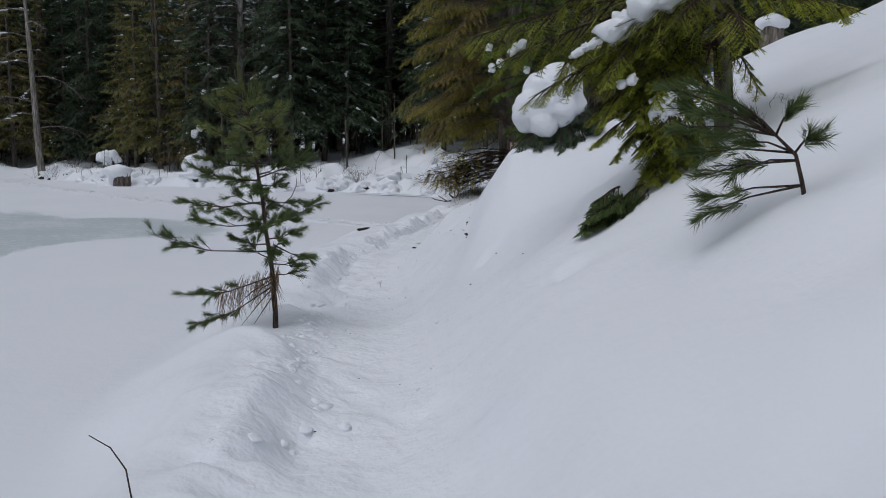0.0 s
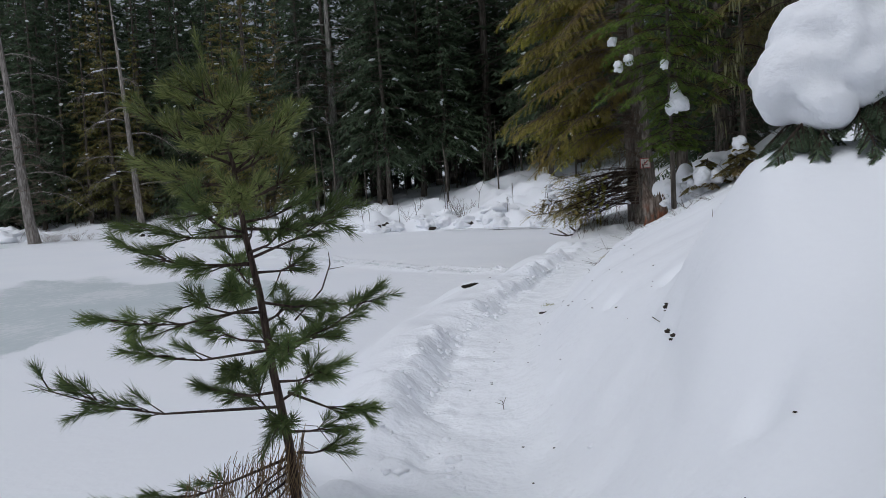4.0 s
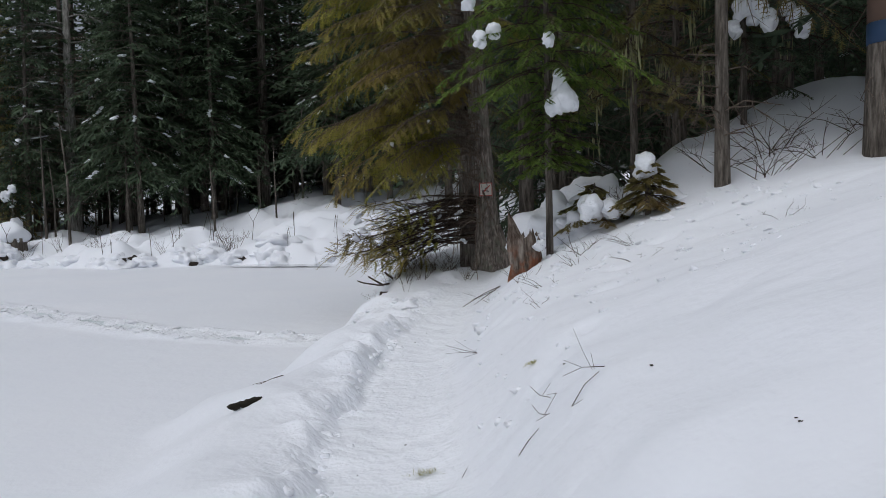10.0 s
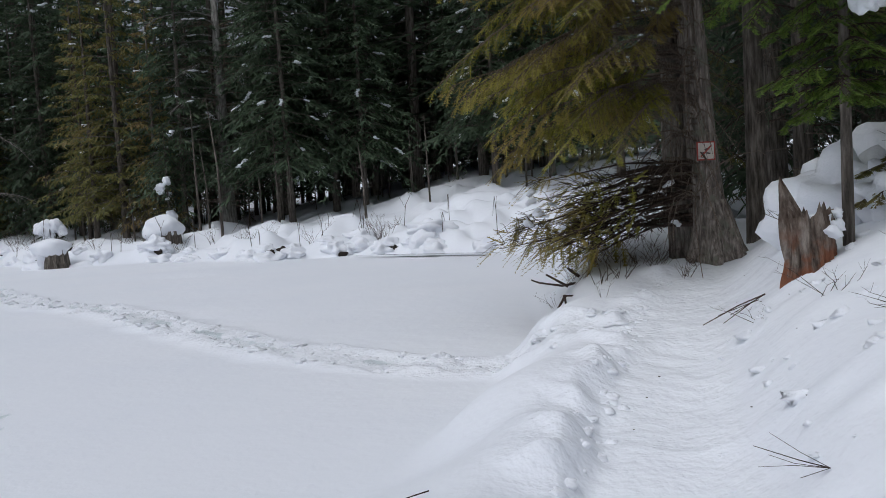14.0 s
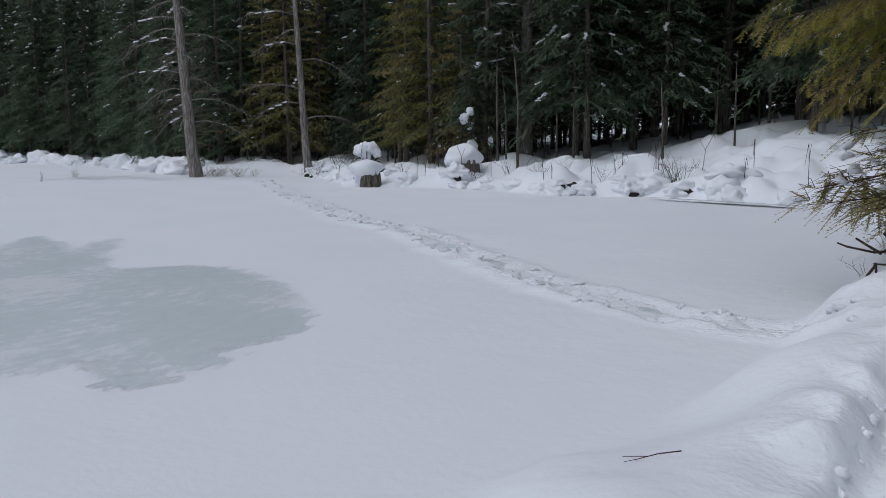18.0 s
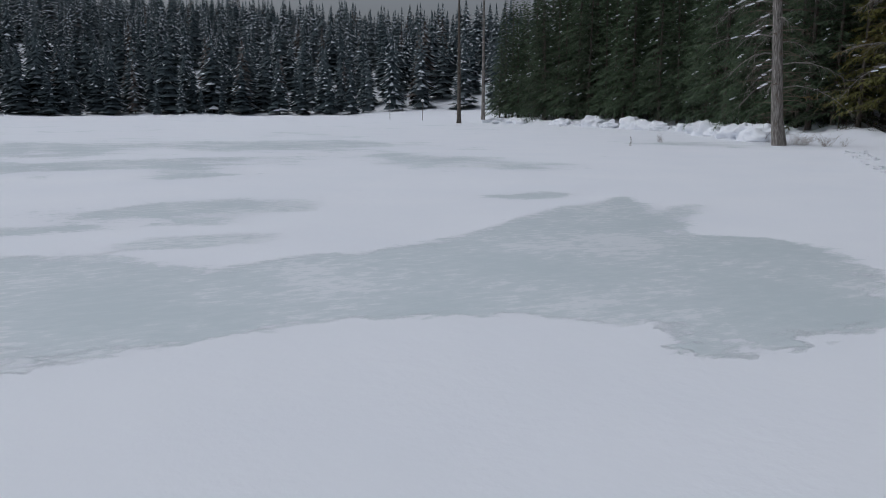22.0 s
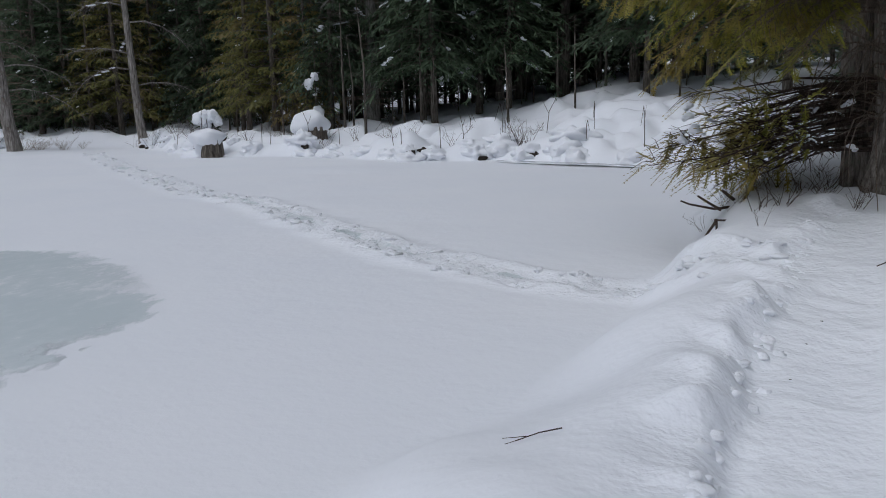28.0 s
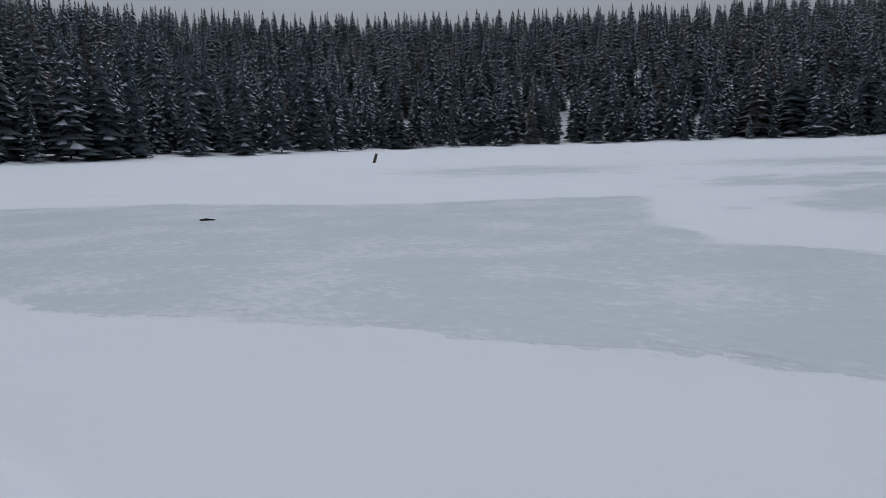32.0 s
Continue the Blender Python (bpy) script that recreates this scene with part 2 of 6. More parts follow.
# ---------- mesh helpers ----------
class Build:
    """Collects vertices and faces of one part."""

    def __init__(self):
        self.v, self.f, self.m = [], [], []

    def add(self, verts, faces, mat=0):
        o = len(self.v)
        self.v.extend(tuple(p) for p in verts)
        for q in faces:
            self.f.append(tuple(i + o for i in q))
            self.m.append(mat)

    def kite(self, a, b, side, mat=0, belly=0.45):
        """A flat leaf from a to b, as wide as side on both sides."""
        c = a + (b - a) * belly
        self.add((a, c + side, b, c - side), ((0, 1, 2, 3),), mat)

    def tube(self, pts, radii, sides=6, mat=0, cap=True):
        pts = [Vector(p) for p in pts]
        rings, o = [], []
        for i, p in enumerate(pts):
            d = (pts[min(i + 1, len(pts) - 1)] - pts[max(i - 1, 0)]).normalized()
            ref = Vector((1, 0, 0)) if abs(d.x) < 0.8 else Vector((0, 1, 0))
            s = d.cross(ref).normalized()
            t = d.cross(s)
            rings.append([p + (s * math.cos(a) + t * math.sin(a)) * radii[i] for a in (2 * math.pi * k / sides for k in range(sides))])
        verts = [q for r in rings for q in r]
        faces = [(i * sides + k, i * sides + (k + 1) % sides, (i + 1) * sides + (k + 1) % sides, (i + 1) * sides + k) for i in range(len(pts) - 1) for k in range(sides)]
        if cap:
            faces.append(tuple(range(sides))[::-1])
            faces.append(tuple(range((len(pts) - 1) * sides, len(pts) * sides)))
        self.add(verts, faces, mat)

    def lump(self, c, r, seed=0, rough=0.25, segs=(10, 7), mat=0, freq=1.3):
        """An uneven rounded mass."""
        c, (nu, nv) = Vector(c), segs
        verts, faces = [], []
        off = Vector((seed * 3.7, seed * 1.9, seed * 5.3))
        for j in range(nv + 1):
            th = math.pi * j / nv
            for i in range(nu):
                ph = 2 * math.pi * i / nu
                d = Vector((math.sin(th) * math.cos(ph), math.sin(th) * math.sin(ph), math.cos(th)))
                k = 1 + rough * noise.noise(d * freq + off) * 1.6
                verts.append(c + Vector((d.x * r[0], d.y * r[1], d.z * r[2])) * k)
        for j in range(nv):
            for i in range(nu):
                a, b2 = j * nu + i, j * nu + (i + 1) % nu
                faces.append((a, a + nu, b2 + nu, b2))
        self.add(verts, faces, mat)


def blob(b, c, balls, seed=0, rough=0.06, segs=(40, 28), blend=0.05, freq=2.0):
    """One smooth mass around c that takes in all the balls (x, y, z, radius), melted together."""
    c, (nu, nv) = Vector(c), segs
    off = Vector((seed * 3.7, seed * 1.9, seed * 5.3))
    verts, faces = [], []
    for j in range(nv + 1):
        th = math.pi * j / nv
        for i in range(nu):
            ph = 2 * math.pi * i / nu
            d = Vector((math.sin(th) * math.cos(ph), math.sin(th) * math.sin(ph), math.cos(th)))
            total = 0.0
            for x, y, z, rad in balls:
                o = Vector((x, y, z)) - c
                q = d.dot(o)
                k = q * q - o.length_squared + rad * rad
                if k > 0:
                    total += math.exp(min(60.0, (q + math.sqrt(k)) / blend))
            reach = blend * math.log(total + 1.0)
            verts.append(c + d * reach * (1 + rough * noise.noise(d * freq + off) * 1.6))
    for j in range(nv):
        for i in range(nu):
            a, e = j * nu + i, j * nu + (i + 1) % nu
            faces.append((a, a + nu, e + nu, e))
    b.add(verts, faces)


def snow_pad(b, c, w, h, seed, n=9, lean=(0, 0, 0)):
    """A draped, uneven pad of snow, as wide as w and as high as h."""
    r = random.Random(seed)
    for k in range(n):
        f = k / max(1, n - 1)
        s = w * (0.75 - 0.35 * f) * r.uniform(0.7, 1.1)
        o = Vector((r.uniform(-0.4, 0.4) * w * f, r.uniform(-0.4, 0.4) * w * f, (0.5 - f) * h)) + Vector(lean) * f
        b.lump(Vector(c) + o, (s, s * r.uniform(0.7, 1), s * r.uniform(0.5, 0.8)), seed + k, 0.45, (12, 8), 0, 2.2)


def part(name, b, mats, parent=None, label="", smooth=True):
    me = bpy.data.meshes.new(name)
    me.from_pydata([tuple(p) for p in b.v], [], b.f)
    for m in mats if isinstance(mats, (list, tuple)) else (mats,):
        me.materials.append(m)
    me.polygons.foreach_set("material_index", b.m)
    if smooth:
        me.polygons.foreach_set("use_smooth", [True] * len(me.polygons))
    me.update()
    ob = new(name, me)
    if parent:
        ob.parent = parent
    if label:
        tagged(ob, label)
    return ob


def thing(name, place=(0, 0, 0), label="", category="", group="", kind="", rz=0):
    ob = new(name)
    ob.empty_display_size = 0.1
    ob.matrix_basis = pose(*place, 0, 0, rz)
    return tagged(ob, label, category, group, kind)


# ---------- the lie of the land ----------
LAKE_Z = -0.29


def vnoise(x, y, seed=0):
    """Smooth value noise between -1 and 1."""
    xi, yi = np.floor(x), np.floor(y)
    fx, fy = x - xi, y - yi
    fx, fy = fx * fx * (3 - 2 * fx), fy * fy * (3 - 2 * fy)

    def h(a, b):
        s = np.sin(a * 127.1 + b * 311.7 + seed * 74.7) * 43758.5453
        return (s - np.floor(s)) * 2 - 1

    return (h(xi, yi) * (1 - fx) + h(xi + 1, yi) * fx) * (1 - fy) + (h(xi, yi + 1) * (1 - fx) + h(xi + 1, yi + 1) * fx) * fy


def fbm(x, y, octaves=4, seed=0):
    s, a = 0, 1.0
    for k in range(octaves):
        s = s + a * vnoise(x * 2**k + 3.1 * k, y * 2**k - 1.7 * k, seed + k)
        a *= 0.5
    return s / 1.8


def step(a, b, x):
    t = np.clip((x - a) / (b - a), 0, 1)
    return t * t * (3 - 2 * t)


def soft_line(ys, xs, y):
    """A line through the given places, rounded at its bends."""
    return sum(np.interp(y + k, ys, xs) for k in (-0.6, -0.3, 0, 0.3, 0.6)) / 5


def path_x(y):
    return soft_line((-30, 0, 3, 5, 6.8, 8.4, 10, 11, 12, 13, 14, 15.6, 17.3, 18.8, 20.7, 22.5, 24, 30, 40, 60), (0.7, -0.05, -0.29, -0.42, -0.55, -0.74, -0.78, -0.7, -0.5, -0.38, -0.25, 0.03, 0.5, 0.95, 1.6, 2.6, 3.4, 6, 11, 22), y)


def path_z(y):
    return soft_line((-30, 15, 17, 19, 20.5, 22, 24, 40, 60), (0, 0, 0.06, 0.2, 0.3, 0.5, 0.65, 1.6, 2.6), y)


def bank_width(y):
    return soft_line((-30, 3, 6, 8, 10, 12, 12.8, 14.3, 15.3, 16, 17.3, 18.5, 20, 22), (1.5, 1.4, 1.55, 1.35, 1.2, 1.4, 1.6, 1.66, 1.62, 1.62, 1.42, 1.2, 1.5, 2.3), y)


# shoreline seen from above, with the lake inside
SHORE = [(float(path_x(np.array(y)) - bank_width(np.array(y))), float(y)) for y in (-30, -20, -10, -4, 0, 3, 5, 7, 9, 11, 13, 15, 17, 19, 20.5, 22)]
SHORE += [(0.5, 26), (1.1, 30), (0.6, 34), (-0.2, 36), (-2.4, 37.4), (-5, 38.7), (-8, 38), (-12, 40.8), (-16, 41.2), (-19, 43), (-24.5, 49), (-30, 48.5), (-36, 51), (-50, 60), (-62, 64), (-78, 66)]
SHORE += [(-108, 72), (-112, 78), (-120, 110), (-200, 150), (-280, 90), (-300, 40), (-290, -30), (-262, -100), (-240, -145), (-190, -190), (-140, -160), (-95, -150), (-40, -140), (0, -100), (2, -60)]


def shore_distance(x, y):
    """How far a place lies from the shoreline; negative on the lake."""
    best = np.full(x.shape, 1e9)
    inside = np.zeros(x.shape, bool)
    for (ax, ay), (bx, by) in zip(SHORE, SHORE[1:] + SHORE[:1]):
        dx, dy = bx - ax, by - ay
        t = np.clip(((x - ax) * dx + (y - ay) * dy) / (dx * dx + dy * dy), 0, 1)
        best = np.minimum(best, (x - ax - t * dx) ** 2 + (y - ay - t * dy) ** 2)
        cross = (ay > y) != (by > y)
        inside ^= cross & (x < (bx - ax) * (y - ay) / (by - ay + 1e-12) + ax)
    d = np.sqrt(best)
    return np.where(inside, -d, d)


TRACK = [(-23, 43), (-16.3, 35), (-9.9, 28.1), (-7.5, 26.1), (-5.4, 23.7), (-3.4, 21.5), (-2.5, 20.75), (-1.9, 20.3), (-1.3, 19.9), (-0.5, 19.7), (0.4, 18.9)]


def line_distance(x, y, line):
    best = np.full(x.shape, 1e9)
    for (ax, ay), (bx, by) in zip(line, line[1:]):
        dx, dy = bx - ax, by - ay
        t = np.clip(((x - ax) * dx + (y - ay) * dy) / (dx * dx + dy * dy), 0, 1)
        best = np.minimum(best, (x - ax - t * dx) ** 2 + (y - ay - t * dy) ** 2)
    return np.sqrt(best)


# old dents and footprints on the slope: place, radius, depth
FOOTPRINTS = [(0.52, 8.05, 0.10, 0.07), (0.20, 8.75, 0.07, 0.05), (0.33, 7.32, 0.06, 0.05), (0.32, 7.05, 0.07, 0.06), (0.55, 7.7, 0.07, 0.05), (0.12, 9.3, 0.08, 0.04), (0.30, 9.9, 0.07, 0.04), (0.75, 12.9, 0.09, 0.04), (1.3, 14.1, 0.10, 0.05), (1.9, 15.3, 0.10, 0.05), (2.6, 15.9, 0.12, 0.06), (1.1, 5.2, 0.09, 0.05), (0.8, 4.1, 0.10, 0.05), (0.45, 5.9, 0.08, 0.05), (3.2, 16.2, 0.12, 0.06)]


def hill(u):
    return sum(np.interp(u + k, (0.05, 0.28, 0.5, 0.8, 1.1, 1.8, 2.45, 3.6, 4.7, 6, 12, 40, 90), (0, 0.05, 0.23, 0.57, 0.82, 1.34, 1.80, 2.40, 2.90, 3.5, 5.6, 13, 22)) for k in (-0.12, -0.06, 0, 0.06, 0.12)) / 5


def height(x, y):
    x, y = np.asarray(x, float), np.asarray(y, float)
    d = shore_distance(x + 0.22 * vnoise(x * 1.1, y * 1.1, 5), y + 0.22 * vnoise(x * 1.1, y * 1.1, 6))
    px, pz = path_x(y), path_z(y)
    u = x - px
    near = step(-4, -1.5, x - px) * (1 - step(25, 31, y)) + step(0, 3, u) * step(25, 31, y)
    # lake
    lake = LAKE_Z + 0.02 * fbm(x * 0.35, y * 0.35, 3, 2) + 0.05 * step(0.35, 0.9, vnoise(x * 0.23, y * 0.23, 9)) * step(22, 26, y)
    td = line_distance(x + 0.12 * vnoise(x * 2.3, y * 2.3, 30), y + 0.12 * vnoise(x * 2.3, y * 2.3, 31), TRACK)
    clods = 0.09 * np.maximum(fbm(x * 2.6 + y * 0.8, y * 2.6 - x * 0.8, 4, 7), -0.35)
    on_track = 1 - step(0.22, 0.42, td)
    lake = lake + on_track * (clods + 0.01) + 0.045 * np.exp(-((td - 0.36) / 0.12) ** 2) * (1 + vnoise(x * 2.1, y * 2.1, 55))
    # far land: a lumpy snowbank, then rising ground
    lumps = 0.42 * np.maximum(vnoise(x * 0.6, y * 0.6, 11), -0.2) + 0.26 * vnoise(x * 1.5, y * 1.5, 12)
    rise = np.minimum(np.maximum(d, 0) * 0.075, 4.0) + np.maximum(d - 60, 0) * 0.05
    far = LAKE_Z + step(0, 1.3, d) * (0.32 + lumps * (1 - step(6, 14, d))) + rise + 0.15 * step(3, 8, d) * vnoise(x * 0.3, y * 0.3, 13)
    far = far + (0.085 * step(-14, -5, x) + 0.07 * step(-4.5, -0.5, x)) * np.clip(d, 0, 10) * (1 - step(12, 20, x)) * step(30, 36, y)
    top = np.clip(82 - 0.21 * np.maximum(y + 40, 0), 16, 82)
    over = np.where((x < -115) | (y < -90), np.clip((d - 28) * 0.30, 0, None), 0)
    far = far + top * (1 - np.exp(-over / np.maximum(top, 1)))
    # bank between path and lake
    ridge = 0.135 + 0.09 * vnoise(y * 0.6, x * 0.3, 83) + 0.09 * np.exp(-((y - 14) / 1.3) ** 2) + 0.10 * vnoise(x * 0.9, y * 0.8, 14) + 0.05 * vnoise(x * 2.1, y * 2.1, 15)
    ridge = ridge * (1 - 0.8 * step(17.2, 18.8, y))
    bank = LAKE_Z + (pz + ridge - LAKE_Z) * step(-0.4, 0.62, d) ** 0.85 + lake - LAKE_Z
    wx, wy = x + 0.15 * vnoise(x * 1.3, y * 1.3, 52), y + 0.25 * vnoise(x * 1.3, y * 1.3, 53)
    rough_end = 1 - step(8.5, 11.5, y)
    soft_edge = 0.15 + 0.20 * np.maximum(vnoise(y * 0.75, x * 0.4, 82), 0) + 0.22 * rough_end
    inset = 0.36 - 0.06 * rough_end + 0.10 * vnoise(y * 1.05, x * 0.5, 81) + 0.07 * vnoise(y * 2.6, x * 1.1, 84)
    wall = step(inset, inset + soft_edge, -u + 0.13 * fbm(wx * 2.0 + wy * 0.7, wy * 2.0 - wx * 0.7, 2, 16))
    rx, ry = x * 0.81 + y * 0.59 + 0.1 * vnoise(x * 3, y * 3, 50), y * 0.81 - x * 0.59 + 0.1 * vnoise(x * 3, y * 3, 51)
    crumbs = 0.15 * np.maximum(fbm(rx * 3.3, ry * 3.3, 2, 17), -0.2) * np.exp(-((-u - 0.55) / (0.24 + 0.16 * (1 - step(8.5, 11.5, y)))) ** 2)
    tread = 0.036 * fbm(rx * 3.3, ry * 3.3, 2, 19) - 0.02 * np.maximum(vnoise(rx * 3.3, ry * 2.1, 54), 0)
    left = pz + tread * (1 - wall) + (bank - pz) * wall + crumbs * step(0.0, 0.5, d)
    # slope above the path
    k = soft_line((-30, 12, 15, 18, 30, 60), (1, 1, 0.85, 0.78, 0.6, 0.5), y)
    k2 = soft_line((-30, 7, 9, 11, 13, 15, 18, 30, 60), (1, 1, 0.9, 0.66, 0.52, 0.48, 0.6, 0.6, 0.5), y)
    uu = u + 0.03 * fbm(x * 1.1 + y * 0.6, y * 1.1 - x * 0.6, 3, 21)
    slope = pz + hill(np.minimum(uu, 1.0)) * k + (hill(np.maximum(uu, 1.0)) - hill(1.0)) * k2 + step(0.3, 1.2, u) * (0.07 * fbm(x * 0.9, y * 0.9, 3, 22) + 0.12 * step(1, 4, u) * vnoise(x * 0.4, y * 0.4, 23))
    slope = slope + tread * (1 - step(0.3, 0.6, u)) + 0.02 * step(0.3, 0.5, u) * (1 - step(0.8, 1.3, u)) * vnoise(x * 5, y * 5, 24)
    hump = np.interp(x + 0.05 + 0.06 * vnoise(x * 2.2, y * 2.2, 71), (0.1, 0.3, 0.5, 0.72, 0.85, 1.15, 1.6, 2.1), (0, 0.10, 0.42, 0.62, 0.58, 0.38, 0.24, 0.14))
    slope = slope - 0.012 * step(0.35, 0.95, vnoise(x * 4.3 + 7, y * 4.3, 85)) * step(0.1, 0.5, vnoise(x * 0.7, y * 0.7, 86)) * step(0.5, 0.8, u) * (1 - step(20, 23, y))
    slope = slope + step(0.45, 0.9, u) * (1 - step(22, 26, y)) * (0.022 * vnoise(x * 2.6 + y * 0.5, y * 2.3, 91) + 0.004 * vnoise(x * 6.1 + y, y * 5.7 - x, 92))
    slope = slope + hump * np.exp(-((y - 6.95) / 0.72) ** 2)
    slope = slope + 0.95 * np.exp(-((x - 6.6) / 2.5) ** 2 - ((y - 19.8) / 1.5) ** 2) + 0.35 * np.exp(-((x - 4.4) / 0.8) ** 2 - ((y - 18.9) / 0.7) ** 2) * (1 + 0.6 * vnoise(x * 2.2, y * 2.2, 95))
    for fx, fy, fr, deep in FOOTPRINTS:
        slope = slope - deep * np.exp(-(((x - fx) / fr) ** 2 + ((y - fy) / (fr * 1.3)) ** 2) ** 2)
    side = np.where(u > 0, slope, left)
    out = np.where(d > 0, far, lake)
    return side * near + out * (1 - near)


def ground_z(x, y):
    return float(height(np.array([x]), np.array([y]))[0])


ICE = [(-3, -6), (-3.2, -2), (-4.1, 1), (-4.5, 3.2), (-5.1, 4.2), (-6, 5.8), (-6.4, 7.8), (-6.8, 9), (-7, 11.4), (-7.3, 13.3), (-7.4, 14.3), (-6.7, 15.5), (-5.8, 16.4), (-5.3, 16.2), (-4.9, 16.7), (-4.9, 17.6), (-5.25, 18.5), (-6.8, 20.7), (-8.4, 21), (-9.6, 20.2), (-12.1, 23.1), (-11.7, 21.6), (-13.9, 23), (-12.8, 20.2), (-10.8, 17.3), (-10.3, 15.1), (-10.2, 13.7), (-11.6, 12.6), (-12.4, 11), (-13.6, 8.2), (-13.6, 5.8), (-16, 3.4), (-19.5, 1.2), (-23, -0.6), (-21.2, -2.6), (-17, -5.7), (-13.8, -13.3), (-9.7, -16.9), (-5, -12)]
ICE_SPOTS = [(-16, 14.5, 1.6, 1.8), (-12.3, 13.9, 0.5, 0.9), (-27, 25, 5, 2.4), (-25.5, 16, 3, 1.1), (-15.2, 21, 0.6, 0.8), (-14.4, 11.6, 0.5, 1.2), (-24, 6, 4, 2.5), (-33, 3, 5, 6), (-30, 14, 3, 6), (-45, 10, 8, 9), (-42, 24, 6, 6), (-55, -4, 8, 10), (-40, -20, 7, 8)]


def ice_mask(x, y):
    best, inside = np.full(x.shape, 1e9), np.zeros(x.shape, bool)
    for (ax, ay), (bx, by) in zip(ICE, ICE[1:] + ICE[:1]):
        dx, dy = bx - ax, by - ay
        t = np.clip(((x - ax) * dx + (y - ay) * dy) / (dx * dx + dy * dy), 0, 1)
        best = np.minimum(best, (x - ax - t * dx) ** 2 + (y - ay - t * dy) ** 2)
        inside ^= ((ay > y) != (by > y)) & (x < (bx - ax) * (y - ay) / (by - ay + 1e-12) + ax)
    d = np.where(inside, 1, -1) * np.sqrt(best)
    m = np.clip(0.5 + d * np.where(d > 0, 0.42, 0.8), 0, 1)
    for cx, cy, rx, ry in ICE_SPOTS:
        r = np.hypot((x - cx) / rx, (y - cy) / ry)
        m = np.maximum(m, np.clip(0.47 + 0.4 * (1 - r) + 0.18 * vnoise(x * 0.7, y * 0.9, 44), 0, 0.62) * (r < 2))
    streak = 0.9 * vnoise(x * 0.09, y * 0.16, 40) + 0.6 * vnoise(x * 0.3, y * 0.5, 41) + 0.35 * vnoise(x * 0.8, y * 0.9, 42)
    m = np.maximum(m, np.clip(0.12 + 0.38 * streak, 0, 0.7) * step(15, 28, -x))
    slush = (1 - step(0.10, 0.24, line_distance(x, y, TRACK))) * np.clip(0.42 + 0.5 * vnoise(x * 1.7, y * 1.7, 60), 0, 0.8)
    return np.maximum(m, slush) * step(0.3, 1.5, -shore_distance(x, y))


def spaced(*runs):
    """Grid lines from runs of (start, end, step); a negative step grows outward."""
    out = []
    for a, b, s in runs:
        out.extend(np.arange(a, b, s))
    return out


def grown(start, end, s, k):
    out, p = [], start
    while abs(p) < abs(end):
        p += math.copysign(s, end)
        out.append(p)
        s *= k
    return out


def ground_sheet():
    xs = np.array(sorted(grown(-30, -1600, 0.5, 1.06)) + spaced((-30, -14, 0.4), (-14, -3, 0.16), (-3, -1.7, 0.06), (-1.7, 0.9, 0.03), (0.9, 3, 0.06), (3, 8, 0.2)) + grown(8, 900, 0.3, 1.1))
    ys = np.array(sorted(grown(-18, -1500, 0.6, 1.08)) + spaced((-18, -1, 0.3), (-1, 2.5, 0.08), (2.5, 20, 0.042), (20, 27, 0.08), (27, 52, 0.22)) + grown(52, 1300, 0.3, 1.07))
    gx, gy = np.meshgrid(xs, ys)
    x, y = gx.ravel(), gy.ravel()
    z = height(x, y)
    nx, ny = len(xs), len(ys)
    i, j = np.meshgrid(np.arange(nx - 1), np.arange(ny - 1))
    a = (j * nx + i).ravel()
    quads = np.stack([a, a + 1, a + nx + 1, a + nx], 1)
    me = bpy.data.meshes.new("ground")
    me.vertices.add(len(x))
    me.vertices.foreach_set("co", np.stack([x, y, z], 1).ravel())
    me.loops.add(quads.size)
    me.loops.foreach_set("vertex_index", quads.ravel().astype(np.int32))
    me.polygons.add(len(quads))
    me.polygons.foreach_set("loop_start", np.arange(0, quads.size, 4, dtype=np.int32))
    me.polygons.foreach_set("use_smooth", np.ones(len(quads), bool))
    u = x - path_x(y)
    trod = (1 - step(0.3, 0.5, np.abs(u))) * (1 - step(26, 30, y))
    trod = np.maximum(trod, 0.6 * (1 - step(0.2, 0.4, line_distance(x, y, TRACK))))
    broken = np.maximum(trod * 0.7, np.exp(-((-u - 0.55) / 0.28) ** 2) * (1 - step(24, 28, y)))
    broken = np.maximum(broken, 1 - step(0.3, 0.6, line_distance(x, y, TRACK)))
    broken = np.maximum(broken, 0.45 * np.exp(-((u - 0.55) / 0.3) ** 2) * (1 - step(24, 28, y)))
    for name, values in (("ice", ice_mask(x, y)), ("trod", trod), ("broken", broken)):
        at = me.attributes.new(name, "FLOAT", "POINT")
        at.data.foreach_set("value", values.astype(np.float32))
    me.update()
    me.validate()
    me.materials.append(M_GROUND)
    return tagged(new("ground", me), "snow-covered ground, trodden path and frozen lake", "ground", kind="structure")


ground_sheet()


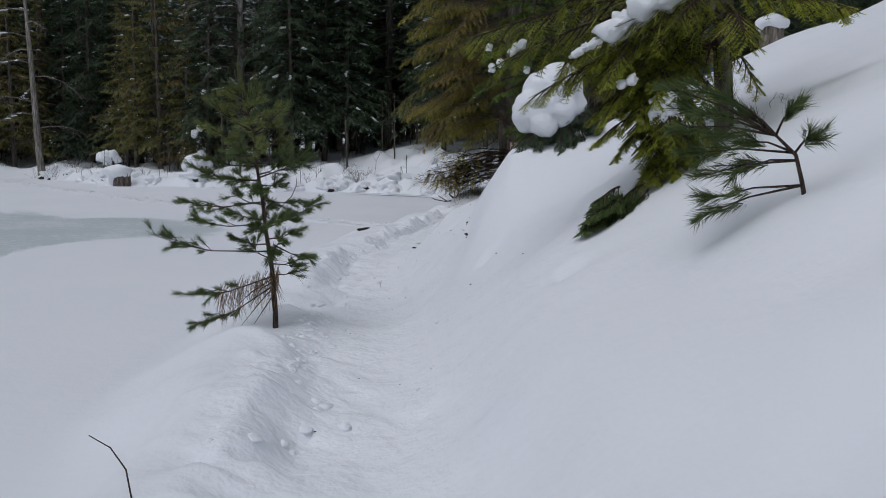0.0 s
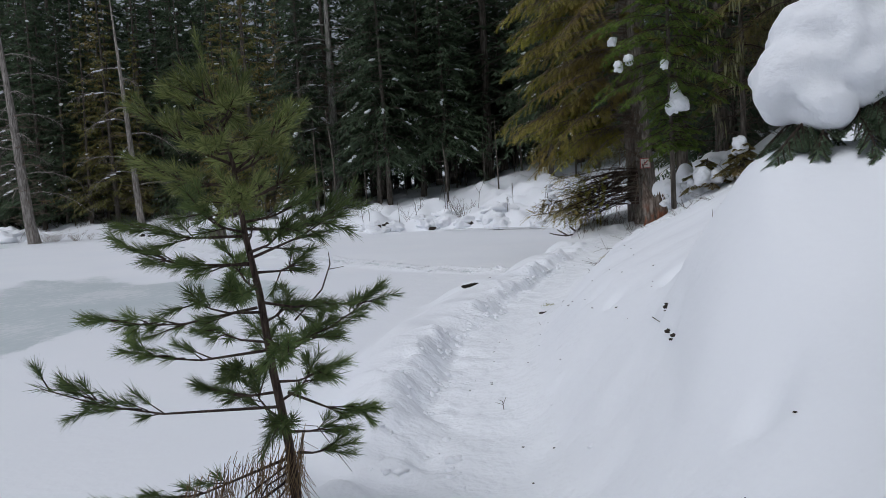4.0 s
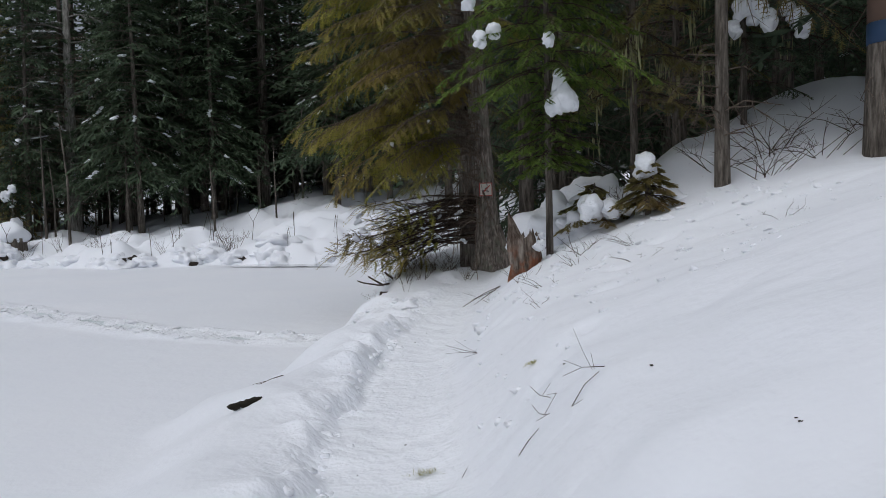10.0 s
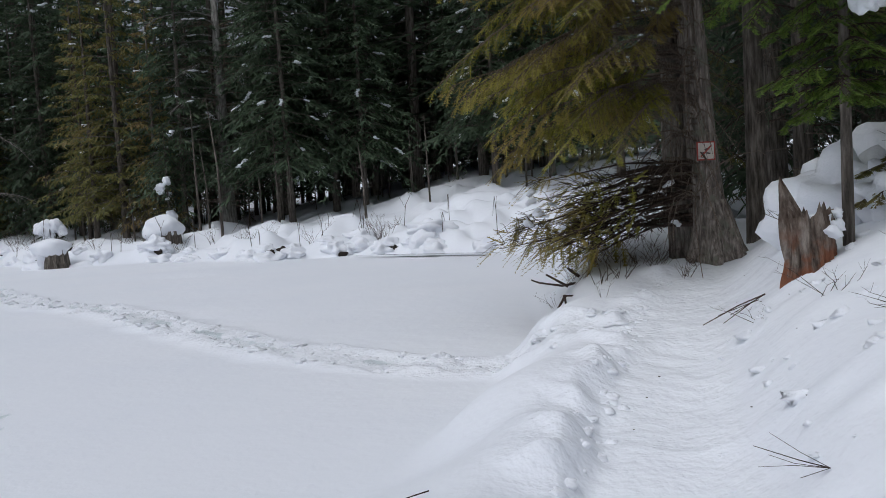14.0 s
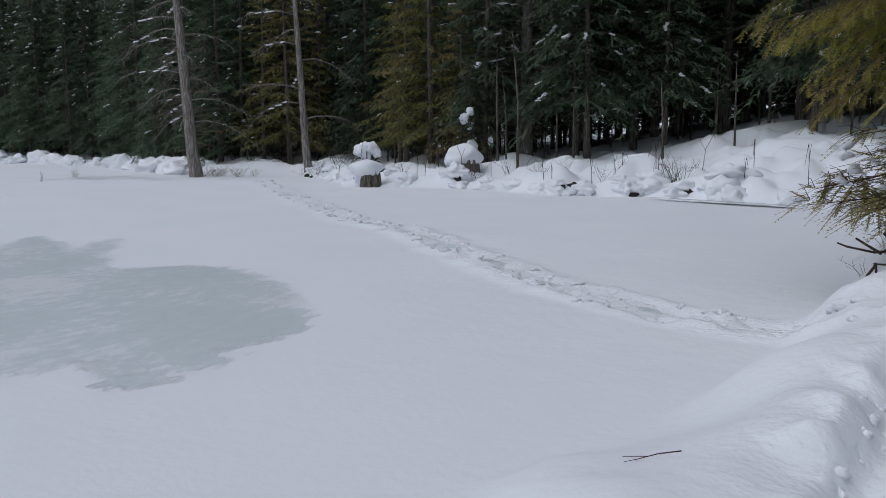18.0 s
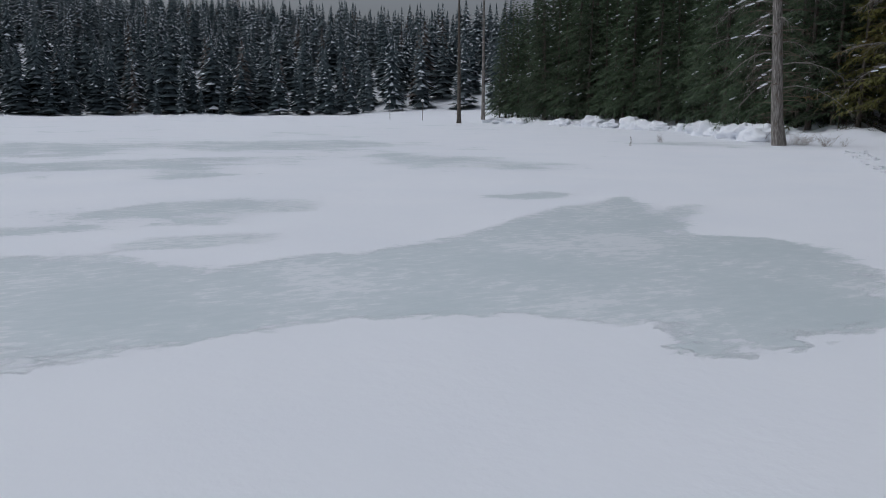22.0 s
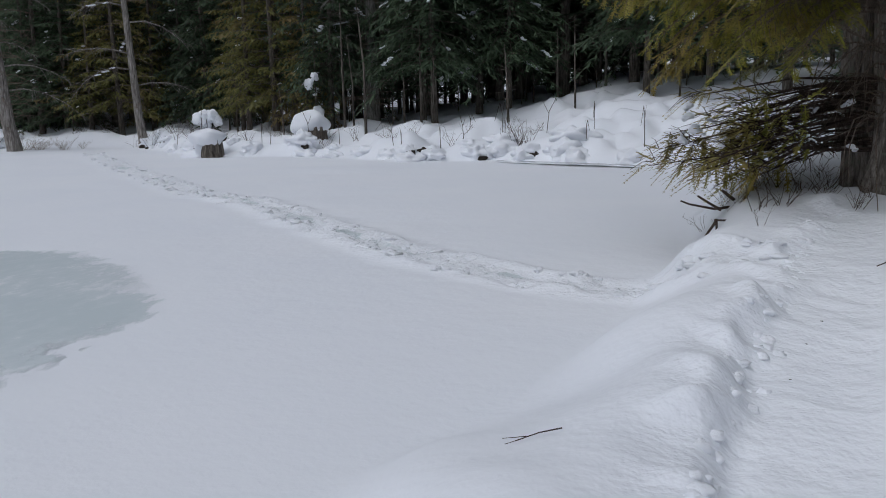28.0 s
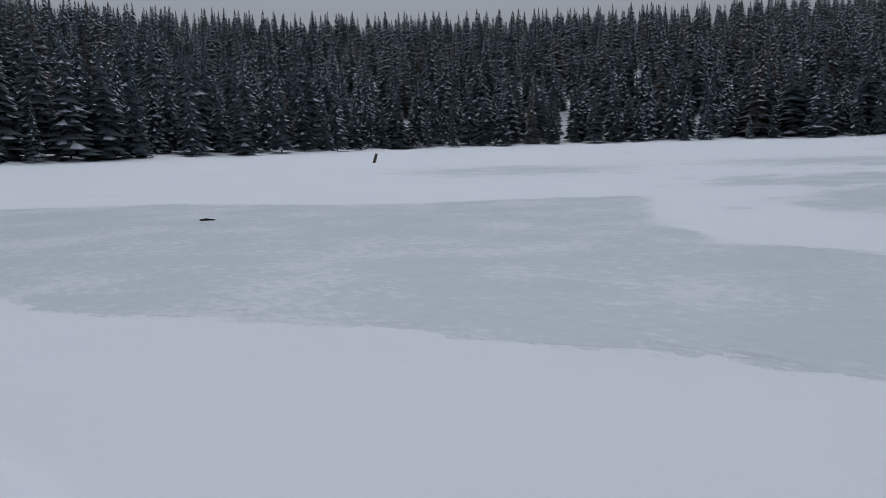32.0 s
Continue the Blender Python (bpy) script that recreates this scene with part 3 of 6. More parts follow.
# ---------- conifers ----------
def fir_parts(seed, tall, reach, bare, count, twigs, droop=0.35, width=0.05, snow=0.05, hang=0.3, dead=0, fine=3):
    """Trunk, crown and snow of a conifer that stands at the origin."""
    r = random.Random(seed)
    trunk, crown, snows = Build(), Build(), Build()
    lean = Vector((r.uniform(-0.02, 0.02), r.uniform(-0.02, 0.02), 1))
    base = 0.0065 * tall + 0.035
    lv = [i / 7 for i in range(8)]
    trunk.tube([lean * tall * t - Vector((0, 0, 0.5 if t == 0 else 0)) for t in lv], [base * (1.25 if t == 0 else (1 - t) ** 0.8 + 0.03) for t in lv], 8)
    for k in range(dead):
        z = r.uniform(0.6, bare + 2.0)
        a = r.uniform(0, 6.28)
        ln = r.uniform(0.5, 1.4)
        p = lean * z
        q = p + Vector((math.cos(a), math.sin(a), r.uniform(-0.5, 0.1))) * ln
        m = (p + q) / 2 + Vector((0, 0, 0.10 * ln))
        trunk.tube([p, m, q], [0.018, 0.012, 0.005], 3, cap=False)
        for j in range(2):
            g = m.lerp(q, r.random())
            trunk.tube([g, g + Vector((r.uniform(-0.3, 0.3), r.uniform(-0.3, 0.3), r.uniform(-0.35, 0.05)))], [0.008, 0.003], 3, cap=False)
    for k in range(count):
        t = (k + r.random()) / count
        z = bare + (tall - bare) * t**1.35
        a = k * 2.4 + r.uniform(-0.5, 0.5)
        ln = reach * ((1 - t**1.35) ** 0.8 * r.choice((0.55, 0.8, 1.0, 1.0, 1.2)) * r.uniform(0.85, 1.1) + 0.06)
        out = Vector((math.cos(a), math.sin(a), 0))
        side = Vector((-out.y, out.x, 0))
        up = r.uniform(-0.15, 0.12) + 0.35 * t
        drop = droop * r.uniform(0.6, 1.3)
        origin = lean * z

        def spot(s):
            return origin + out * ln * s + Vector((0, 0, ln * (up * s - drop * s * s)))

        trunk.tube([spot(0), spot(0.45), spot(0.85)], [0.012 * ln + 0.006, 0.008 * ln + 0.004, 0.003], 3, cap=False)
        for j in range(twigs):
            s = 0.12 + 0.88 * (j + r.random()) / twigs
            p = spot(s)
            sg = 1 if j % 2 else -1
            tl = ln * (0.40 - 0.24 * s) * r.uniform(0.6, 1.25) + 0.10
            d = (out * r.uniform(0.45, 0.9) + side * sg * r.uniform(0.4, 0.9) + Vector((0, 0, -hang * r.uniform(0.1, 1.5)))).normalized()
            q = p + d * tl
            tilt = Vector((0, 0, r.uniform(-0.6, 0.6)))
            wide = (d.cross(Vector((0, 0, 1))) + tilt).normalized() * width
            crown.kite(p, q, wide)
            for i in range(fine):
                f = (i + 0.6 + 0.5 * r.random()) / (fine + 0.6)
                h = p.lerp(q, f)
                e = (d * 0.7 + wide.normalized() * (1 if i % 2 else -1) * r.uniform(0.5, 0.9) + Vector((0, 0, -hang * r.uniform(0.2, 1.2)))).normalized()
                crown.kite(h, h + e * tl * (0.62 - 0.32 * f), (e.cross(Vector((0, 0, 1))) + tilt).normalized() * width * 0.85)
        if r.random() < snow * 2.4:
            s = r.uniform(0.35, 0.8)
            w = r.uniform(0.035, 0.10)
            for i in range(r.randint(2, 5)):
                f = min(1.0, s + i * w * 1.1 / ln)
                snows.lump(spot(f) + side * r.uniform(-0.6, 0.6) * w + Vector((0, 0, 0.02)), (w * r.uniform(0.7, 1.5), w * r.uniform(0.7, 1.5), w * r.uniform(0.35, 0.6)), r.randint(0, 99), 0.6, (8, 5), 0, 2.6)
    return trunk, crown, snows


def conifer(name, label, seed, mat=M_FIR, bark_mat=M_BARK, group="", **kw):
    t = thing(name, (0, 0, -200), label, "tree", group)
    trunk, crown, snows = fir_parts(seed, **kw)
    part("trunk", trunk, bark_mat, t)
    part("crown", crown, mat, t, smooth=False)
    if snows.v:
        tagged(part("snow", snows, M_SNOW, t, "clumps of snow on the boughs"), kind="stuff")
    return t


def put(ob, x, y, turn=0, size=1.0, z=None, sink=0.05, lean=(0, 0)):
    return copy_thing(ob, pose(x, y, (ground_z(x, y) if z is None else z) - sink, lean[0], lean[1], turn) @ Matrix.Scale(size, 4))

SHORE_TREES, DEEP_TREES = "trees of the near shore", "trees deep in the forest"
FRONT_FIRS = [
    conifer("fir_tree", "dark green fir at the edge of the snowy shore", 1, tall=15, reach=2.5, bare=0.7, count=150, twigs=14, droop=0.40, width=0.046, snow=0.06, hang=0.35, dead=10, group=SHORE_TREES),
    conifer("fir_tree", "dark green fir with drooping boughs and specks of snow", 2, tall=17, reach=2.8, bare=1.3, count=155, twigs=14, droop=0.48, width=0.048, snow=0.06, hang=0.55, dead=14, group=SHORE_TREES),
    conifer("spruce_tree", "tall dark spruce with a bare lower trunk", 3, tall=18, reach=2.4, bare=2.2, count=145, twigs=13, droop=0.42, width=0.048, snow=0.05, hang=0.4, dead=34, group=SHORE_TREES),
    conifer("olive_spruce", "thin olive-brown spruce with sparse boughs", 4, M_OLIVE, tall=15, reach=2.2, bare=1.6, count=95, twigs=13, droop=0.26, width=0.040, snow=0.04, hang=0.55, dead=40, group=SHORE_TREES),
    conifer("olive_spruce", "olive-green spruce with lichen on its boughs", 5, M_OLIVE, tall=14, reach=2.0, bare=0.9, count=100, twigs=13, droop=0.26, width=0.040, snow=0.04, hang=0.7, dead=30, group=SHORE_TREES),
    conifer("fir_tree", "dark fir with a high skirt of drooping boughs", 6, tall=16, reach=2.9, bare=2.7, count=160, twigs=15, droop=0.5, width=0.048, snow=0.08, hang=0.5, dead=16, group=SHORE_TREES),
]
BACK_FIRS = [
    conifer("forest_fir", "dark fir deep in the snowy forest", 11, tall=19, reach=2.7, bare=2.6, count=95, twigs=9, droop=0.45, width=0.085, snow=0.03, dead=16, fine=2, group=DEEP_TREES),
    conifer("forest_fir", "dark fir deep in the snowy forest", 12, tall=22, reach=2.5, bare=3.6, count=95, twigs=9, droop=0.42, width=0.085, snow=0.02, dead=20, fine=2, group=DEEP_TREES),
    conifer("forest_fir", "dark fir deep in the snowy forest", 13, tall=16, reach=2.5, bare=1.5, count=95, twigs=9, droop=0.45, width=0.085, snow=0.03, dead=8, fine=2, group=DEEP_TREES),
]


def poles(seed):
    t = thing("bare_sapling", (0, 0, -200), "thin bare trunk of a dead sapling in the forest", "tree", "bare saplings")
    b = Build()
    r = random.Random(seed)
    h = r.uniform(2.4, 4)
    b.tube([(0, 0, -0.4), (0.05, 0, h * 0.5), (r.uniform(-0.2, 0.2), r.uniform(-0.2, 0.2), h)], [0.05, 0.035, 0.008], 5)
    for k in range(14):
        z = r.uniform(0.8, h * 0.95)
        a = r.uniform(0, 6.3)
        ln = r.uniform(0.2, 0.7)
        b.tube([(0.03, 0, z), (math.cos(a) * ln, math.sin(a) * ln, z + r.uniform(-0.1, 0.25))], [0.010, 0.003], 3, cap=False)
    part("trunk", b, M_BARK, t)
    return t


SAPLINGS = [poles(k) for k in range(3)]


def near_shore_forest():
    r = random.Random(77)
    line = [(1.5, 39), (-5, 41.5), (-12, 43.5), (-18, 46), (-24.5, 51.5), (-31, 51.5), (-38, 54), (-51, 62.5), (-63, 67), (-79, 69), (-104, 76)]
    taken = []

    def free(x, y, gap):
        if any((x - a) ** 2 + (y - b) ** 2 < gap * gap for a, b in taken):
            return False
        taken.append((x, y))
        return True

    for (ax, ay), (bx, by) in zip(line, line[1:]):
        dx, dy = bx - ax, by - ay
        ln = math.hypot(dx, dy)
        nx, ny = dy / ln, -dx / ln
        if ny < 0:
            nx, ny = -nx, -ny
        far = ax < -45
        for row, (depth, gap, kinds) in enumerate(((0.8, 2.4, FRONT_FIRS), (3.4, 2.3, FRONT_FIRS), (6.5, 2.7, BACK_FIRS), (10, 3.0, BACK_FIRS), (14, 3.2, BACK_FIRS), (19, 2.7, BACK_FIRS), (24, 2.4, BACK_FIRS), (28, 2.2, BACK_FIRS))):
            if far and row > 5:
                continue
            s = 0.0
            while s < ln:
                s += gap * r.uniform(0.7, 1.35)
                back = 2.6 if row == 0 and ax > -22 else 0
                x = ax + dx * s / ln + nx * (depth + back + r.uniform(-1.1, 1.1))
                y = ay + dy * s / ln + ny * (depth + back + r.uniform(-1.1, 1.1))
                if row == 0 and x > -11 or row == 1 and x > -9 or row == 2 and x > -6:
                    continue
                if -13.4 < x < -9.6 and y < 49 or not free(x, y, 1.5):
                    continue
                k = r.random()
                if kinds is FRONT_FIRS:
                    olive = -22 < x < -12 or -31 < x < -27
                    ob = r.choice(FRONT_FIRS[3:5]) if olive and k < 0.9 else (FRONT_FIRS[5] if x > -11 else r.choice(FRONT_FIRS[1:3] if x < -33 else FRONT_FIRS[:3]))
                else:
                    ob = kinds[2] if row > 4 else r.choice(kinds[:2] if x > -13 else kinds)
                put(ob, x, y, r.uniform(0, 360), r.uniform(0.8, 1.15) * (1.6 if row > 1 and ax < -28 else 1.3 if row > 2 else 1))
        for k in range(int(ln * (0.35 if far else 0.9))):
            s, depth = r.uniform(0, ln), r.uniform(0.5, 9)
            x, y = ax + dx * s / ln + nx * depth, ay + dy * s / ln + ny * depth
            if free(x, y, 0.7):
                put(r.choice(SAPLINGS), x, y, r.uniform(0, 360), r.uniform(0.8, 1.5))

    # a dark thicket behind the knoll closes the view between the trunks
    for depth in (15.0, 18.0):
        x = -17.0
        while x < 9:
            x += r.uniform(1.4, 2.4)
            y = float(np.interp(x, (-18, -12, -8, -5, 0, 9), (46, 43, 41, 41, 39.5, 39.5))) + depth + r.uniform(-1, 1)
            if free(x, y, 0.9):
                put(BACK_FIRS[2], x, y, r.uniform(0, 360), r.uniform(0.55, 0.85))
    for k in range(26):
        x = r.uniform(-15, 4)
        y = float(np.interp(x, (-18, -12, -8, -5, 0, 9), (46, 43, 41, 41, 39.5, 39.5))) + r.uniform(5, 10.5)
        if free(x, y, 0.7):
            put(r.choice(SAPLINGS), x, y, r.uniform(0, 360), r.uniform(0.6, 1.0))
    for k in range(13):
        x = -13.5 + 1.35 * k + r.uniform(-0.4, 0.4)
        y = float(np.interp(x, (-18, -12, -8, -5, 0, 9), (46, 43, 41, 41, 39.5, 39.5))) + r.uniform(3.6, 7.0)
        if not -13.4 < x < -10.6 and free(x, y, 1.0):
            put(FRONT_FIRS[5], x, y, r.uniform(0, 360), r.uniform(0.85, 1.1))


near_shore_forest()


def hillside_forest():
    r = random.Random(5)
    taken = []
    for k in range(900):
        y = r.uniform(17, 62)
        x = r.uniform(3, 40)
        u = x - float(path_x(np.array(y)))
        if y < 26 and u < 4.2 or y >= 26 and u < -3.5 + (0 if y < 36 else -4) or x < 4:
            continue
        if 8 < u and y < 19:
            continue
        if any((x - a) ** 2 + (y - b) ** 2 < 2.6**2 for a, b in taken):
            continue
        if len(taken) > 150:
            break
        taken.append((x, y))
        put(r.choice(BACK_FIRS if u > 8 or y > 38 else BACK_FIRS + FRONT_FIRS[1:3]), x, y, r.uniform(0, 360), r.uniform(0.7, 1.1))
    for k in range(24):
        y = r.uniform(-6, 17)
        x = r.uniform(6.5, 16)
        if any((x - a) ** 2 + (y - b) ** 2 < 2.4**2 for a, b in taken):
            continue
        taken.append((x, y))
        put(r.choice(BACK_FIRS), x, y, r.uniform(0, 360), r.uniform(0.7, 1.0))


hillside_forest()


# ---------- far shore: thousands of snowy conifers ----------
def far_template(seed, load):
    """A distant conifer one unit high: drooping boughs in whorls, with snow lying on a share of them."""
    r = random.Random(seed)
    v, f, m = [], [], []

    def tri(a, b, c, mat):
        o = len(v)
        v.extend((a, b, c))
        f.append((o, o + 1, o + 2))
        m.append(mat)

    levels = 20
    for k in range(levels):
        t = (k + 0.5) / levels
        z = 0.10 + 0.86 * t
        n = 7 if t < 0.5 else (6 if t < 0.8 else 4)
        turn = r.uniform(0, 6.28)
        for j in range(n):
            a = turn + 6.283 * j / n + r.uniform(-0.35, 0.35)
            ln = 0.175 * ((1 - t) ** 0.85 * r.uniform(0.7, 1.2) + 0.07)
            zz = z + r.uniform(-0.025, 0.025)
            c, s = math.cos(a), math.sin(a)
            w = ln * 0.42
            drop = ln * r.uniform(0.25, 0.6)
            tip = (c * ln, s * ln, zz - drop)
            root = (0, 0, zz + 0.02)
            tri(root, (c * ln * 0.7 - s * w, s * ln * 0.7 + c * w, zz - drop * 0.95), tip, 0)
            tri(root, tip, (c * ln * 0.7 + s * w, s * ln * 0.7 - c * w, zz - drop * 0.95), 0)
            if r.random() < load:
                g, e = w * r.uniform(0.35, 0.8), 0.007
                q = r.uniform(0.3, 0.55)
                tri((c * ln * q, s * ln * q, zz + 0.02 - (drop + 0.02) * q + e), (c * ln * 0.85 - s * g, s * ln * 0.85 + c * g, zz - drop * 0.92 + e), (c * ln * 1.02, s * ln * 1.02, zz - drop + e), 1)
                tri((c * ln * q, s * ln * q, zz + 0.02 - (drop + 0.02) * q + e), (c * ln * 1.02, s * ln * 1.02, zz - drop + e), (c * ln * 0.8 + s * g, s * ln * 0.8 - c * g, zz - drop * 0.92 + e), 1)
    tri((-0.014, 0, 0.9), (0.014, 0, 0.9), (0, 0, 1.0), 0)
    tri((0, -0.014, 0.9), (0, 0.014, 0.9), (0, 0, 1.0), 0)
    tri((-0.010, 0, -0.03), (0.010, 0, -0.03), (0, 0, 0.6), 0)
    tri((0, -0.010, -0.03), (0, 0.010, -0.03), (0, 0, 0.6), 0)
    return np.array(v), np.array(f), np.array(m)


def far_forest(name, label, places, seed):
    r = random.Random(seed)
    temps = [far_template(100 + i, load) for i, load in enumerate((0.05, 0.10, 0.18, 0.26, 0.36, 0.46, 0.6, 0.8))]
    vs, fs, ms, tones, o = [], [], [], [], 0
    for x, y, z, h, fat, load in places:
        v, f, m = temps[max(0, min(7, int(load * 8 + r.gauss(0, 2.6))))]
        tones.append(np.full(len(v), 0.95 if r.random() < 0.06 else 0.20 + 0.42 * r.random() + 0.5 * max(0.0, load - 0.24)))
        a = r.uniform(0, 6.3)
        c, s = math.cos(a) * h * fat, math.sin(a) * h * fat
        vs.append(np.stack([v[:, 0] * c - v[:, 1] * s + x, v[:, 0] * s + v[:, 1] * c + y, v[:, 2] * h + z], 1))
        fs.append(f + o)
        ms.append(m)
        o += len(v)
    v, f, m = np.concatenate(vs), np.concatenate(fs), np.concatenate(ms)
    me = bpy.data.meshes.new(name)
    me.vertices.add(len(v))
    me.vertices.foreach_set("co", v.ravel())
    me.loops.add(f.size)
    me.loops.foreach_set("vertex_index", f.ravel().astype(np.int32))
    me.polygons.add(len(f))
    me.polygons.foreach_set("loop_start", np.arange(0, f.size, 3, dtype=np.int32))
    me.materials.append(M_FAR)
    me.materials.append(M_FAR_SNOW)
    me.polygons.foreach_set("material_index", m.astype(np.int32))
    at = me.attributes.new("tone", "FLOAT", "POINT")
    at.data.foreach_set("value", np.concatenate(tones).astype(np.float32))
    me.update()
    me.validate()
    return tagged(new(name, me), label, "forest", kind="stuff")


def scatter_far():
    r = np.random.RandomState(3)
    x = r.uniform(-640, 60, 60000)
    y = r.uniform(-560, 420, 60000)
    d = shore_distance(x, y)
    z = height(x, y)
    out, grid = [], {}
    order = np.argsort(d)
    for i in order:
        if d[i] < 1.5 or d[i] > 330 or y[i] > 60 and x[i] > -105 or y[i] > -70 and x[i] > -100:
            continue
        if x[i] > -150 and y[i] > 60 and d[i] < 14:
            continue
        beach = -260 < x[i] < -105 and 70 < y[i] < 170
        if beach and d[i] < 26:
            continue
        gap = 6.4 if d[i] < 20 else (8.6 if d[i] < 90 else 10.0)
        cell = (int(x[i] // 10), int(y[i] // 10))
        close = [q for a in (-1, 0, 1) for b in (-1, 0, 1) for q in grid.get((cell[0] + a, cell[1] + b), ())]
        if any((x[i] - q[0]) ** 2 + (y[i] - q[1]) ** 2 < gap * gap for q in close):
            continue
        grid.setdefault(cell, []).append((x[i], y[i]))
        hgt = (16 + 12 * r.uniform(0, 1)) * (1.0 if d[i] > 8 else r.uniform(0.45, 1.0)) * (1.0 if x[i] < -170 or y[i] < -60 else 0.75)
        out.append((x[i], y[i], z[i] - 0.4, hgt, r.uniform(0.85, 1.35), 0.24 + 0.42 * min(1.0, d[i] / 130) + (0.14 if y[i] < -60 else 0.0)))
        if len(out) >= 7000:
            break
    return out


FAR = scatter_far()
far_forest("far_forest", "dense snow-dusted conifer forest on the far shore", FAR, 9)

# ---------- things beside the path ----------
def vec(*a):
    return Vector(a)


def needle_shoot(b, p, q, n, length, half, r, spread=0.75, mat=0):
    """Needles all round a shoot from p to q, swept forward."""
    ax = (q - p)
    d = ax.normalized()
    ref = vec(0, 0, 1) if abs(d.z) < 0.9 else vec(1, 0, 0)
    s = d.cross(ref).normalized()
    t = d.cross(s)
    for k in range(n):
        o = p + ax * (k + r.random()) / n
        a = r.uniform(0, 6.283)
        rad = s * math.cos(a) + t * math.sin(a)
        e = (d * r.uniform(0.5, 1.0) + rad * spread * r.uniform(0.5, 1.2)).normalized()
        b.kite(o, o + e * length * r.uniform(0.7, 1.15), e.cross(rad).normalized() * half, mat, 0.3)


def spray(b, p, q, n, leaf, half, r, flat=vec(0, 0, 1)):
    """A flat twig with leaflets on both sides."""
    ax = q - p
    d = ax.normalized()
    s = d.cross(flat)
    s = s.normalized() if s.length > 0.05 else vec(1, 0, 0)
    for k in range(n):
        f = (k + 0.5) / n
        o = p + ax * f
        for sg in (-1, 1):
            e = (d * r.uniform(0.5, 0.9) + s * sg + flat * r.uniform(-0.25, 0.2)).normalized()
            b.kite(o, o + e * leaf * (1.1 - 0.6 * f) * r.uniform(0.7, 1.2), d * half + flat * half * 0.4)
    b.kite(p, q + d * leaf * 0.4, s * half * 0.6)


def bough(wood, leaf, p, q, r, sag=0.15, pairs=9, side=0.45, sprays=8, size=0.05, half=0.008, bare=0.15, hang=0.3, thick=0.012):
    """A bending bough with side twigs and leaf sprays."""
    ax = q - p
    ln = ax.length
    d = ax.normalized()
    lat = d.cross(vec(0, 0, 1)).normalized()

    def spot(s):
        return p + ax * s + vec(0, 0, sag * ln * 4 * s * (1 - s))

    wood.tube([spot(i / 5) for i in range(6)], [thick * (1 - i / 6) + 0.002 for i in range(6)], 5, cap=False)
    for k in range(pairs * 2):
        s = bare + (1 - bare) * (k + r.random()) / (pairs * 2)
        o = spot(s)
        sg = 1 if k % 2 else -1
        tl = ln * side * (1.05 - 0.75 * s) * r.uniform(0.6, 1.1) + size
        e = (d * r.uniform(0.5, 1.0) + lat * sg * r.uniform(0.5, 1.0) + vec(0, 0, -hang * r.uniform(0.3, 1.3))).normalized()
        f = o + e * tl
        wood.tube([o, f], [0.004 + thick * 0.2, 0.0015], 3, cap=False)
        spray(leaf, o.lerp(f, 0.15), f, sprays, size, half, r)
        g = o.lerp(f, 0.5)
        spray(leaf, g, g + (e + lat * sg * 0.6 + vec(0, 0, -hang)).normalized() * tl * 0.5, max(3, sprays // 2), size, half, r)
    spray(leaf, spot(0.85), q + d * size, sprays, size, half, r)


